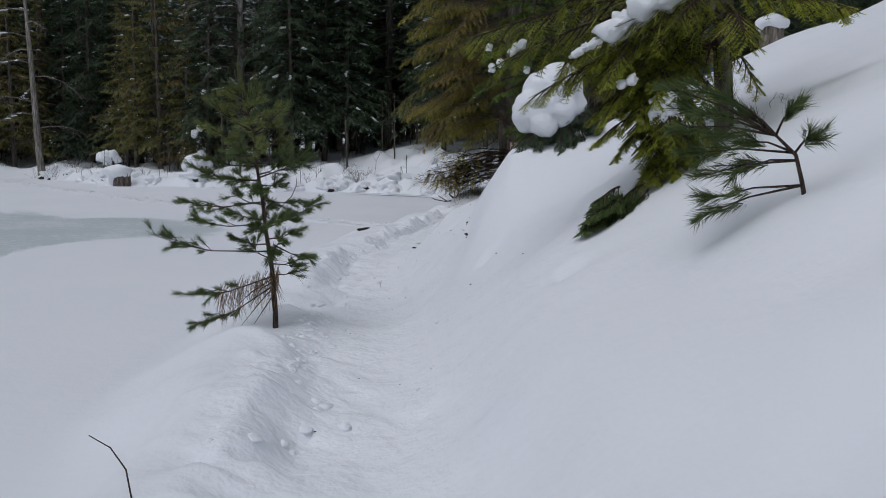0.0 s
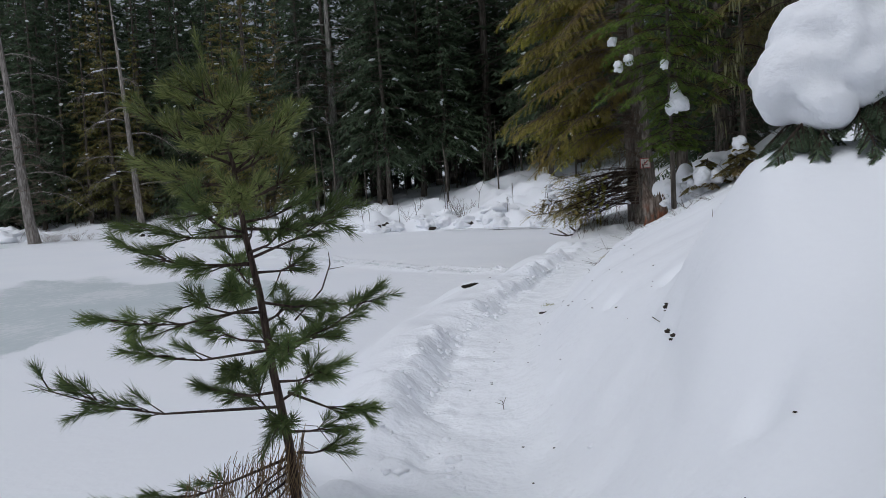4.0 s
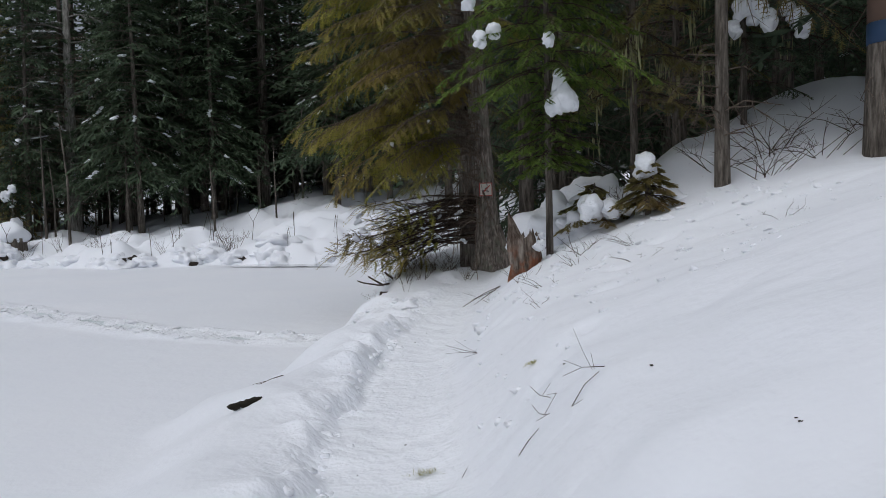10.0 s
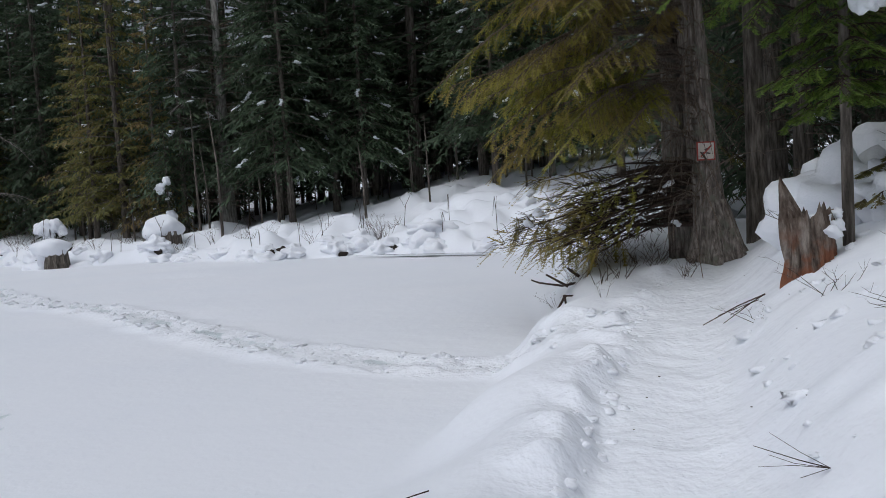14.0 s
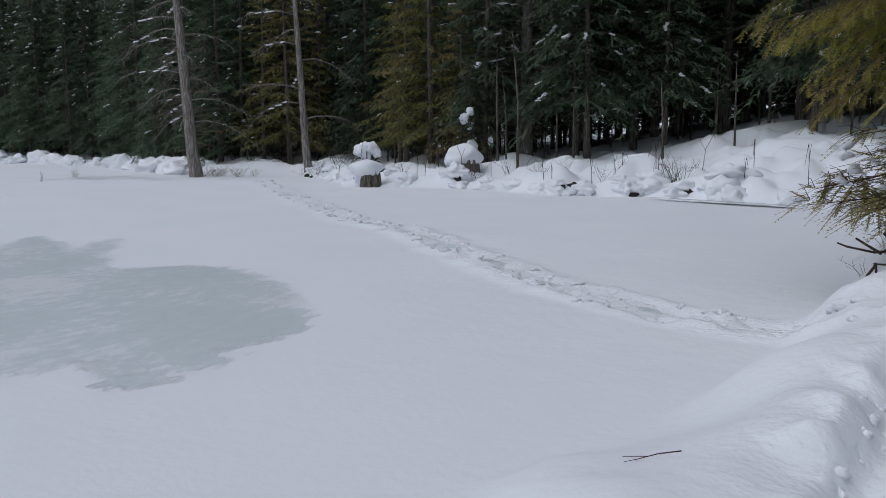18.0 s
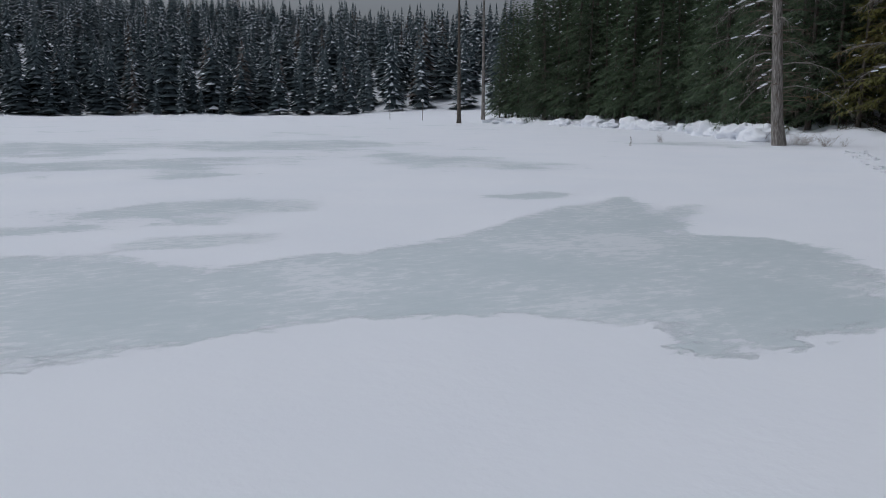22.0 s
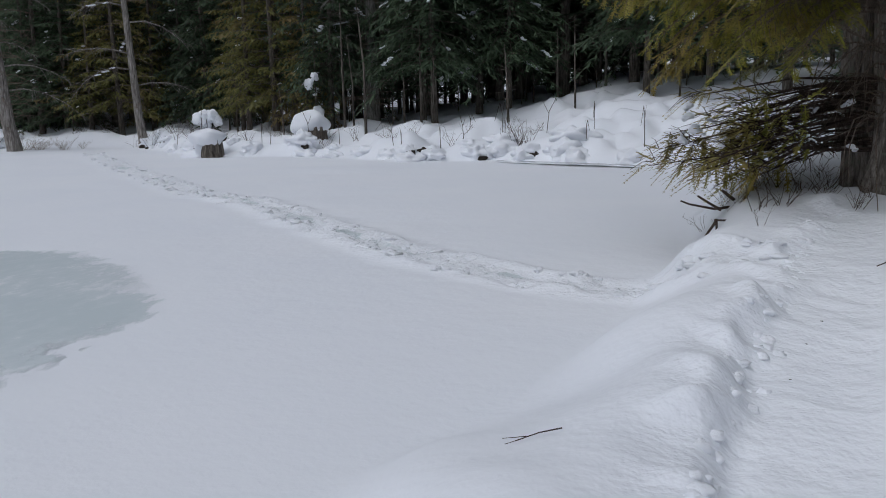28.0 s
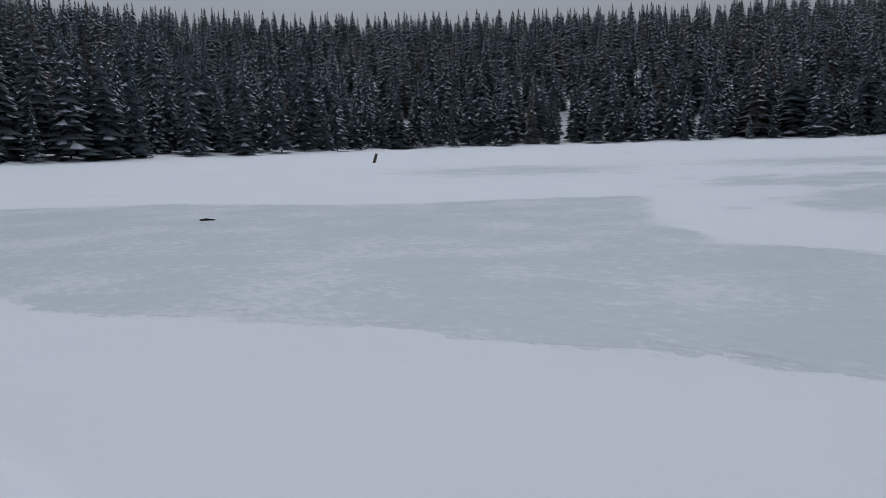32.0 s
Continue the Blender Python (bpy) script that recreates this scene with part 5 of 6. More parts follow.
def rotten_stump():
    r = random.Random(41)
    t = thing("rotten_stump", (1.80, 18.1, ground_z(1.80, 18.1)), "jagged rotten stump with reddish crumbling wood", "stump")
    m, n, l, b = material("rotten_wood", (0.2, 0.12, 0.08), 0.95, 0.1)
    v = coords(n, l, (5, 5, 1.6))
    f = noise_tex(n, l, v, 2.6, 7, 0.65)
    sep = n.new("ShaderNodeSeparateXYZ")
    l.new(coords(n, l), sep.inputs[0])
    low = ramp(n, l, maths(n, l, "ADD", sep.outputs[2], 0.2), [(0.30, (0.9, 0.9, 0.9)), (0.52, (0.06, 0.06, 0.06))])
    g = noise_tex(n, l, coords(n, l), 5, 4)
    col = ramp(n, l, f, [(0.35, (0.05, 0.036, 0.028)), (0.5, (0.14, 0.112, 0.092)), (0.66, (0.30, 0.26, 0.225))])
    red = ramp(n, l, g, [(0.42, (0, 0, 0)), (0.56, (1, 1, 1))])
    l.new(mixc(n, l, maths(n, l, "MULTIPLY", red, low), col, (0.23, 0.095, 0.052)), b.inputs["Base Color"])
    bump(n, l, b, f, 0.05)
    body = Build()
    nu, nv = 64, 22
    verts, faces = [], []
    for j in range(nv + 1):
        for i in range(nu):
            a = 2 * math.pi * i / nu
            crest = 0.40 + 0.20 * max(0, math.cos(a - 2.6)) ** 3 + 0.10 * noise.noise(vec(math.cos(a) * 3, math.sin(a) * 3, 1)) + 0.13 * noise.noise(vec(math.cos(a) * 9, math.sin(a) * 9, 4)) + (0.10 if abs(a - 2.7) < 0.16 else 0)
            z = -0.25 + (crest + 0.25) * j / nv
            rad = (0.205 - 0.05 * j / nv) * (1 + 0.34 * noise.noise(vec(math.cos(a) * 2.4, math.sin(a) * 2.4, z * 2.5)) + 0.22 * noise.noise(vec(math.cos(a) * 7, math.sin(a) * 7, z * 3)) + 0.08 * math.sin(i * 2.7))
            verts.append((math.cos(a) * rad - 0.08 * z, math.sin(a) * rad * 0.8, z))
    for j in range(nv):
        for i in range(nu):
            p, q = j * nu + i, j * nu + (i + 1) % nu
            faces.append((p, q, q + nu, p + nu))
    verts.append((0, 0, 0.30))
    faces += [(nv * nu + i, nv * nu + (i + 1) % nu, len(verts) - 1) for i in range(nu)]
    body.add(verts, faces)
    part("stump_body", body, m, t, smooth=False)
    s = Build()
    for k in range(8):
        s.lump((0.12 + r.uniform(-0.08, 0.1), r.uniform(-0.2, 0.06), 0.36 + r.uniform(-0.12, 0.08)), (r.uniform(0.03, 0.07), 0.06, r.uniform(0.03, 0.06)), k, 0.5)
    tagged(part("snow", s, M_SNOW, t), kind="stuff")


rotten_stump()


def trunk_tree(name, label, x, y, rad, seed, tall, bare, reach, mat=M_FIR, bark_mat=M_BARK, dead=26, twig=1.0, band=False, lean=(0, 0), base=None, limbs=0, lichen=0):
    r = random.Random(seed)
    z0 = ground_z(x, y) if base is None else base
    t = thing(name, (x, y, z0), label, "tree")
    w = Build()
    lx, ly = lean
    w.tube([(0, 0, -0.5), (0, 0, 0.05), (lx * 0.15, ly * 0.15, 1.2), (lx * 0.5, ly * 0.5, tall * 0.5), (lx, ly, tall)], [rad * 1.35, rad * 1.2, rad, rad * 0.7, rad * 0.15], 14)
    trunk = part("trunk", w, bark_mat, t)
    tw = Build()
    for k in range(dead):
        z = r.uniform(0.5, bare + 2)
        a = r.uniform(0, 6.28)
        ln = r.uniform(0.3, 1.1) * twig
        o = vec(lx * z / tall, ly * z / tall, z)
        m = o + vec(math.cos(a) * ln * 0.5, math.sin(a) * ln * 0.5, r.uniform(-0.05, 0.1))
        e = o + vec(math.cos(a + 0.2) * ln, math.sin(a + 0.2) * ln, r.uniform(-0.45, 0.1))
        tw.tube([o, m, e], [0.011 * twig, 0.007 * twig, 0.003 * twig], 4, cap=False)
        for j in range(3 if twig == 1 else 7):
            g = m.lerp(e, r.random())
            tw.tube([g, g + vec(r.uniform(-0.2, 0.2), r.uniform(-0.2, 0.2), r.uniform(-0.25, 0.1)) * twig], [0.004 * twig, 0.0015 * twig], 3, cap=False)
    if dead:
        tagged(part("deadwood", tw, M_TWIG_PALE, t), kind="stuff")
    if limbs:
        snows = Build()
        for k in range(limbs):
            w = Build()
            z = 2.8 + (tall * 0.75 - 2.8) * k / limbs
            a = math.pi + r.uniform(-1.1, 1.1) if k % 4 else r.uniform(-1, 1)
            ln = r.uniform(1.5, 3.6)
            o = vec(lx * z / tall, ly * z / tall, z)
            fall = r.uniform(0.35, 0.8)
            pts = [o + vec(math.cos(a + 0.2 * f) * ln * f, math.sin(a + 0.2 * f) * ln * f, ln * (0.3 * f - fall * f * f)) for f in (0, 0.25, 0.5, 0.75, 1)]
            w.tube(pts, [0.042, 0.034, 0.026, 0.017, 0.006], 6)
            for j in range(26):
                g = pts[1 + j % 3].lerp(pts[2 + j % 3], r.random())
                e = g + vec(math.cos(a) * 0.3 + r.uniform(-0.45, 0.45), math.sin(a) * 0.3 + r.uniform(-0.45, 0.45), r.uniform(-0.7, 0.1))
                w.tube([g, g.lerp(e, 0.5) + vec(0, 0, 0.06), e], [0.011, 0.008, 0.003], 3, cap=False)
            for j in range(3 if k % 2 else 0):
                g = pts[1].lerp(pts[3], r.random())
                for i in range(3):
                    snows.lump(g + vec(math.cos(a) * 0.09 * i, math.sin(a) * 0.09 * i, 0.03 - 0.02 * i), (r.uniform(0.05, 0.12), r.uniform(0.04, 0.09), 0.035), j, 0.5, (8, 5), 0, 2.4)
            part("branch", w, bark_mat, t)
        tagged(part("snow", snows, M_SNOW, t), kind="stuff")
    if reach:
        leaf, wood = Build(), Build()
        for k in range(44):
            z = bare + (tall - bare) * (k / 44) ** 1.3
            a = k * 2.4
            ln = reach * (1 - 0.6 * k / 44) * r.uniform(0.7, 1.1)
            o = vec(lx * z / tall, ly * z / tall, z)
            bough(wood, leaf, o, o + vec(math.cos(a) * ln, math.sin(a) * ln, -ln * r.uniform(0.2, 0.5)), r, 0.12, 10, 0.4, 8, 0.075, 0.015, 0.2, 0.6, 0.014)
        part("crown_wood", wood, M_TWIG, t)
        part("foliage", leaf, mat, t, smooth=False)
    if lichen:
        b = Build()
        for k in range(lichen):
            z, a, d = bare + r.uniform(-0.2, 3.2), r.uniform(0, 6.28), r.uniform(0.15, 1.0) * reach
            o = vec(math.cos(a) * d, math.sin(a) * d, z - 0.25 * d)
            for j in range(6):
                p = o + vec(r.uniform(-0.10, 0.10), r.uniform(-0.10, 0.10), r.uniform(-0.03, 0.03))
                ln = r.uniform(0.12, 0.48)
                b.kite(p, p + vec(r.uniform(-0.04, 0.04), r.uniform(-0.04, 0.04), -ln), vec(r.uniform(0.006, 0.016), r.uniform(-0.008, 0.008), 0))
        tagged(part("lichen", b, M_LICHEN, t, "pale yellow-green hanging lichen", smooth=False), kind="stuff")
    if band:
        b = Build()
        b.tube([(0, 0, 1.22), (0, 0, 1.46)], [rad * 1.03, rad * 1.02], 20)
        part("band", b, material("blue_band", (0.035, 0.07, 0.14), 0.6)[0], t, "faded blue band round the trunk")
        b = Build()
        b.tube([(0, 0, 1.47), (0, 0, 1.9)], [rad * 1.015, rad * 1.0], 20)
        part("band", b, material("brown_band", (0.13, 0.085, 0.065), 0.8)[0], t, "brown band round the trunk")
    return t


trunk_tree("fir_tree", "straight grey-brown trunk behind the cedar", 3.12, 22.95, 0.135, 51, 13, 3.2, 1.6)
trunk_tree("fir_tree", "slim trunk with broken twigs on the snowy slope", 4.18, 17.65, 0.082, 52, 12, 2.6, 1.6, M_OLIVE, dead=70, lichen=70)
trunk_tree("fir_tree", "stout trunk with a faded blue band", 5.80, 16.8, 0.235, 53, 16, 3.6, 2.2, band=True, dead=20, lichen=50)
trunk_tree("fir_tree", "thin mossy trunk among snow mounds", 3.58, 18.95, 0.05, 54, 9, 1.3, 1.2, M_OLIVE, dead=60, lichen=30)
trunk_tree("fir_tree", "thin dark trunk on the wooded slope", 4.9, 20.4, 0.06, 55, 12, 1.6, 1.7, M_OLIVE, dead=80, lichen=50)
trunk_tree("fir_tree", "dark fir behind the snow mounds", 6.6, 20.2, 0.14, 56, 13, 1.0, 2.1, M_FIR, dead=10)
trunk_tree("fir_tree", "dark fir on the wooded slope", 4.4, 24.5, 0.14, 57, 13, 1.2, 2.0, M_FIR, dead=20)
trunk_tree("fir_tree", "dark fir on the wooded slope", 6.3, 23.2, 0.13, 58, 13, 1.4, 2.0, M_FIR, dead=20)
trunk_tree("olive_spruce", "olive spruce behind the cedar", 2.6, 25.6, 0.12, 59, 12, 1.5, 1.9, M_OLIVE, dead=30)
trunk_tree("fir_tree", "dark fir above the snowy slope", 7.6, 18.0, 0.14, 60, 13, 1.4, 2.2, M_FIR, dead=10)
trunk_tree("dead_tree", "bleached grey dead trunk on the shore", -29.6, 46.3, 0.30, 61, 15, 5.5, 0, bark_mat=M_BARK_GREY, dead=60, twig=2.0, lean=(-0.9, -0.6), base=-0.2, limbs=30)
trunk_tree("dead_tree", "slender bleached trunk on the shore", -24.25, 48.95, 0.20, 62, 14, 6, 0, bark_mat=M_BARK_GREY, dead=24, twig=1.6, lean=(-0.7, -0.4), base=0.0, limbs=10)
trunk_tree("dead_tree", "grey dead tree hung with pale lichen", -11.9, 48.4, 0.30, 63, 14, 7, 0, bark_mat=M_BARK_LICHEN, dead=130, twig=2.0, base=1.0, limbs=26)
trunk_tree("dead_tree", "thin bare trunk at the end of the headland", -97.4, 64.8, 0.25, 64, 22, 10, 0, dead=40, base=0.3)
trunk_tree("dead_tree", "thin pale trunk on the headland", -94, 66.6, 0.22, 65, 24, 12, 0, bark_mat=M_BARK_GREY, dead=40, base=0.8)


def small_fir(x, y, label, seed, tall, reach, bare, mat, clumps, z=None, n=46, low=1.0, outline=None):
    r = random.Random(seed)
    z0 = ground_z(x, y) if z is None else z
    t = thing("small_fir", (x, y, z0), label, "tree")
    w = Build()
    w.tube([(0, 0, -0.4), (0, 0, tall * 0.5), (0.02, 0, tall)], [0.05, 0.035, 0.006], 8)
    part("trunk", w, M_BARK, t)
    wood, leaf = Build(), Build()
    for k in range(n):
        f = k / n
        o = vec(0, 0, bare + (tall - bare) * f**low)
        a = k * 2.4
        ln = reach * (1 - 0.8 * f**low) * r.uniform(0.75, 1.1)
        if outline:
            ln = float(np.interp(o.z, *outline)) * r.uniform(0.7, 1.1)
        bough(wood, leaf, o, o + vec(math.cos(a) * ln, math.sin(a) * ln, -ln * r.uniform(0.15, 0.45)), r, 0.1, 7 if ln < 0.9 else 13, 0.42 if ln < 0.9 else 0.28, 8, 0.055, 0.015, 0.1, 0.5, 0.007)
    part("crown_wood", wood, M_TWIG, t)
    part("foliage", leaf, mat, t, smooth=False)
    s = Build()
    for k, (cx, cy, cz, cr) in enumerate(clumps):
        q = random.Random(k * 11 + seed)
        lobes = [(cx, cy, cz, cr)] + [(cx + q.uniform(-0.7, 0.7) * cr, cy + q.uniform(-0.5, 0.5) * cr, cz - q.uniform(0.2, 1.1) * cr, cr * q.uniform(0.4, 0.7)) for _ in range(6)]
        blob(s, (cx, cy, cz - 0.2 * cr), lobes, k + seed, 0.17, (26, 18), cr * 0.09, 2.4)
    if clumps:
        tagged(part("snow", s, M_SNOW, t), kind="stuff")


small_fir(2.13, 18.2, "fresh green young fir with clumps of snow", 71, 6.2, 1.15, 1.15, M_FIR_GREEN, [(0.02, -0.40, 2.20, 0.06), (0.03, -0.42, 2.08, 0.09), (0.05, -0.44, 1.94, 0.13), (-0.05, -0.46, 1.84, 0.10), (0.16, -0.42, 1.90, 0.09), (-0.75, -0.35, 2.72, 0.09), (-0.95, -0.45, 2.62, 0.08), (-0.2, -0.75, 2.55, 0.07), (-1.0, -0.1, 3.1, 0.08)], n=110, low=1.25, outline=((1.0, 1.4, 2.0, 2.35, 3.2, 4.5, 6.2), (0.40, 0.62, 0.50, 1.25, 1.45, 0.9, 0.2)))
small_fir(3.25, 17.75, "low dark fir with a ball of snow on top", 72, 0.72, 0.5, 0.1, M_OLIVE, [(-0.05, -0.05, 0.62, 0.13), (-0.02, 0, 0.55, 0.12)], n=26)
small_fir(2.75, 18.3, "low fir half buried in snow", 73, 0.6, 0.6, 0.1, M_OLIVE, [(-0.15, -0.3, 0.3, 0.15), (0.1, -0.3, 0.28, 0.12)], n=20)
small_fir(5.3, 19.1, "fir with broad pads of snow on its boughs", 74, 4.5, 1.2, 0.6, M_FIR, [(-0.25, -0.55, 1.75, 0.10), (-0.33, -0.65, 1.62, 0.13), (-0.42, -0.72, 1.47, 0.12), (-0.2, -0.7, 1.45, 0.15), (-0.1, -0.8, 1.3, 0.12), (0.3, -0.6, 1.5, 0.10), (0.38, -0.7, 1.36, 0.13), (0.45, -0.75, 1.22, 0.10), (-0.55, -0.7, 1.2, 0.09)])
small_fir(-18.6, 45.3, "small fir at the shore under pads of snow", 75, 1.7, 0.8, 0.3, M_FIR, [(-0.4, -0.3, 1.12, 0.24), (-0.05, -0.35, 1.2, 0.28), (0.3, -0.3, 1.25, 0.26), (0.5, -0.25, 1.05, 0.2), (0.0, -0.3, 1.0, 0.25)], n=30)
small_fir(-13.6, 45.5, "small dark fir behind the snow-capped stumps", 76, 5.0, 1.1, 0.5, M_FIR, [(-0.1, -0.5, 2.2, 0.2), (0.2, -0.6, 2.5, 0.16), (0.3, -0.6, 1.0, 0.25)])


def snow_mound(x, y, z, r3, seed, label="rounded heap of snow over a boulder"):
    b = Build()
    b.lump((0, 0, 0), r3, seed, 0.35, (36, 24), 0, 2.0)
    ob = part("snow_mound", b, M_SNOW)
    ob.matrix_basis = pose(x, y, z)
    tagged(ob, label, "snow heap", "snow heaps")


for k, (x, y, z, r3) in enumerate(((2.6, 19.3, 1.12, (0.6, 0.5, 0.5)), (2.72, 18.5, 1.25, (0.35, 0.28, 0.30)), (3.7, 17.9, 1.42, (0.3, 0.25, 0.2)), (3.4, 19.8, 1.4, (0.7, 0.55, 0.5)))):
    snow_mound(x, y, z, r3, k)


def headland_mounds():
    r = random.Random(63)
    line = [(-33, 49.5), (-38, 52), (-50, 60), (-62, 64.3), (-78, 66.5), (-100, 71)]
    n = 20
    for (ax, ay), (bx, by) in zip(line, line[1:]):
        for k in range(7):
            f = (k + r.random()) / 7
            s = r.uniform(0.5, 1.1)
            n += 1
            snow_mound(ax + (bx - ax) * f, ay + (by - ay) * f + r.uniform(-0.3, 0.8), LAKE_Z + 0.15, (s * 1.3, s, s * r.uniform(0.6, 0.9)), n, "snow heap over brush at the lake shore")


headland_mounds()


# ---------- the far bank of the inlet ----------
def capped_stump(x, y, z, rad, tall, cap, seed, label):
    t = thing("snow_capped_stump", (x, y, z), label, "stump", "snow-capped stumps")
    b = Build()
    nu = 22
    v, f = [], []
    for j in range(5):
        for i in range(nu):
            a = 2 * math.pi * i / nu
            k = rad * (1.15 - 0.06 * j) * (1 + 0.10 * math.sin(i * 2.9) + 0.08 * noise.noise(vec(i, j * 0.2, seed)))
            v.append((math.cos(a) * k, math.sin(a) * k, -0.3 + (tall + 0.3) * j / 4))
    for j in range(4):
        for i in range(nu):
            p, q = j * nu + i, j * nu + (i + 1) % nu
            f.append((p, q, q + nu, p + nu))
    f.append(tuple(range(4 * nu, 5 * nu)))
    b.add(v, f)
    part("stump", b, M_BARK, t, smooth=False)
    c = Build()
    c.lump((-0.24, 0.08, tall + cap[2] * 0.2), cap, seed, 0.16, (30, 20))
    c.lump((-rad * 0.95, 0.1, tall * 0.6), (rad * 0.75, rad, tall * 0.75), seed + 9, 0.25, (22, 14))
    part("snow_cap", c, M_SNOW, t)
    d = Build()
    d.lump((-rad * 1.9, 0.1, -0.05), (rad * 1.5, rad * 1.2, tall * 0.45), seed + 3, 0.3, (20, 14))
    d.lump((rad * 1.9, 0.4, -0.1), (rad * 1.6, rad * 1.2, tall * 0.4), seed + 5, 0.3, (20, 14))
    part("drift", d, M_SNOW, t)


capped_stump(-16.2, 40.9, -0.28, 0.42, 0.66, (0.66, 0.62, 0.40), 4, "grey stump on the lake shore under a rounded snow cap")
capped_stump(-12.9, 43.4, -0.05, 0.50, 0.85, (0.76, 0.70, 0.52), 7, "dark stump under a tall mushroom of snow")


def shrub(x, y, seed, size, n, label="bare brown shrub twigs sticking out of the snow", mat=M_TWIG, group="bare shrubs", z=None, lean=0.5):
    r = random.Random(seed)
    t = thing("bare_shrub", (x, y, (ground_z(x, y) if z is None else z) - 0.03), label, "shrub", group)
    b = Build()
    for k in range(n):
        a = r.uniform(0, 6.28)
        o = vec(r.uniform(-0.15, 0.15), r.uniform(-0.15, 0.15), -0.05) * size
        ln = size * r.uniform(0.5, 1.1)
        d = vec(math.cos(a) * lean, math.sin(a) * lean, r.uniform(0.35, 1.0)).normalized()
        m = o + d * ln * 0.55
        e = o + d * ln + vec(r.uniform(-0.15, 0.15), r.uniform(-0.15, 0.15), -0.08) * size
        w = 0.0022 + 0.0042 * size if size > 0.45 else 0.0026
        b.tube([o, m, e], [w, w * 0.7, w * 0.3], 4, cap=False)
        for j in range(3):
            g = m.lerp(e, r.random())
            h = g + vec(r.uniform(-0.3, 0.3), r.uniform(-0.3, 0.3), r.uniform(-0.05, 0.3)) * size * 0.6
            b.tube([g, h], [w * 0.5, w * 0.2], 3, cap=False)
    tagged(part("twig_tuft", b, mat, t), kind="stuff")


def bank_shrubs():
    r = random.Random(88)
    line = [(-1.5, 38.3), (-6, 39.6), (-11, 42.0), (-17, 43.3), (-21, 46.2), (-26, 50), (-33, 51), (-45, 58), (-60, 65)]
    for (ax, ay), (bx, by) in zip(line, line[1:]):
        for k in range(7):
            f = r.random()
            shrub(ax + (bx - ax) * f + r.uniform(-0.6, 0.6), ay + (by - ay) * f + r.uniform(-0.3, 1.8), r.randint(0, 999), r.uniform(0.5, 1.4), r.randint(5, 11))
    for k in range(10):
        shrub(r.uniform(-31, -26.5), r.uniform(46.8, 49), 300 + k, r.uniform(0.7, 1.1), 14, mat=M_TWIG_PALE)
    for k in range(26):
        x, y = r.uniform(0.2, 1.9), r.uniform(21.0, 23.2)
        shrub(x, y, 400 + k, r.uniform(0.25, 0.55), 8)


bank_shrubs()
for x, y, s, sz, n, ln in ((1.05, 14.9, 1, 0.28, 5, 1.0), (1.35, 15.8, 2, 0.30, 6, 1.2), (1.95, 16.6, 3, 0.45, 8, 1.0), (2.5, 16.3, 4, 0.4, 7, 1.2), (2.2, 17.2, 5, 0.5, 8, 0.8), (1.45, 17.0, 6, 0.45, 7, 0.9), (2.15, 15.45, 7, 0.3, 5, 1.2), (5.3, 17.4, 8, 1.0, 12, 0.9), (2.15, 4.62, 9, 0.3, 4, 0.7), (2.0, 4.5, 10, 0.35, 5, 1.4), (1.1, 9.6, 11, 0.22, 5, 1.4), (0.55, 20.3, 12, 0.35, 3, 0.3), (3.1, 14.6, 13, 0.4, 6, 1.3), (1.3, 17.9, 14, 0.35, 9, 1.6), (4.6, 17.3, 15, 0.9, 14, 0.9), (5.0, 18.0, 16, 1.1, 14, 0.8), (4.4, 18.1, 17, 0.9, 12, 1.0), (6.3, 17.6, 18, 1.1, 14, 0.9), (3.3, 18.6, 19, 0.8, 12, 0.9), (2.3, 19.0, 20, 0.7, 12, 0.9)):
    shrub(x, y, 500 + s, sz, n, "thin bare twigs poking through the snowy slope", group="twigs on the slope", lean=ln)


# ---------- sticks and litter on the snow ----------
def twig_thing(name, label, runs, mat=M_TWIG, category="twig", group="", rad=0.004):
    """Runs of points; the first is the main stem."""
    t = thing(name, runs[0][0], label, category, group)
    o = Vector(runs[0][0])
    for k, run in enumerate(runs):
        b = Build()
        w = rad if k == 0 else rad * 0.6
        b.tube([Vector(p) - o for p in run], [w * (1 - 0.6 * i / len(run)) for i in range(len(run))], 6)
        part("stem" if k == 0 else "side_twig", b, mat, t)
    return t


branch = twig_thing("fallen_branch", "dark fallen branch with thin side twigs over the lake edge", [((0.80, 21.45, 0.18), (0.62, 21.6, 0.22), (0.50, 21.7, 0.27), (0.37, 21.78, 0.37), (0.34, 21.8, 0.40)), ((0.55, 21.65, 0.24), (0.25, 21.7, 0.19), (-0.02, 21.8, 0.23), (-0.12, 21.8, 0.27)), ((0.92, 21.2, 0.14), (0.55, 21.3, 0.11), (0.22, 21.4, 0.10)), ((0.24, 21.4, 0.11), (0.26, 21.45, -0.05), (0.18, 21.45, -0.20)), ((0.24, 21.42, 0.08), (0.12, 21.45, -0.12)), ((0.55, 21.35, 0.1), (0.5, 21.4, -0.1)), ((0.5, 21.5, 0.22), (0.62, 21.5, 0.5)), ((0.3, 21.5, 0.2), (0.05, 21.6, 0.35))], rad=0.028)
branch.location.z += 0.09
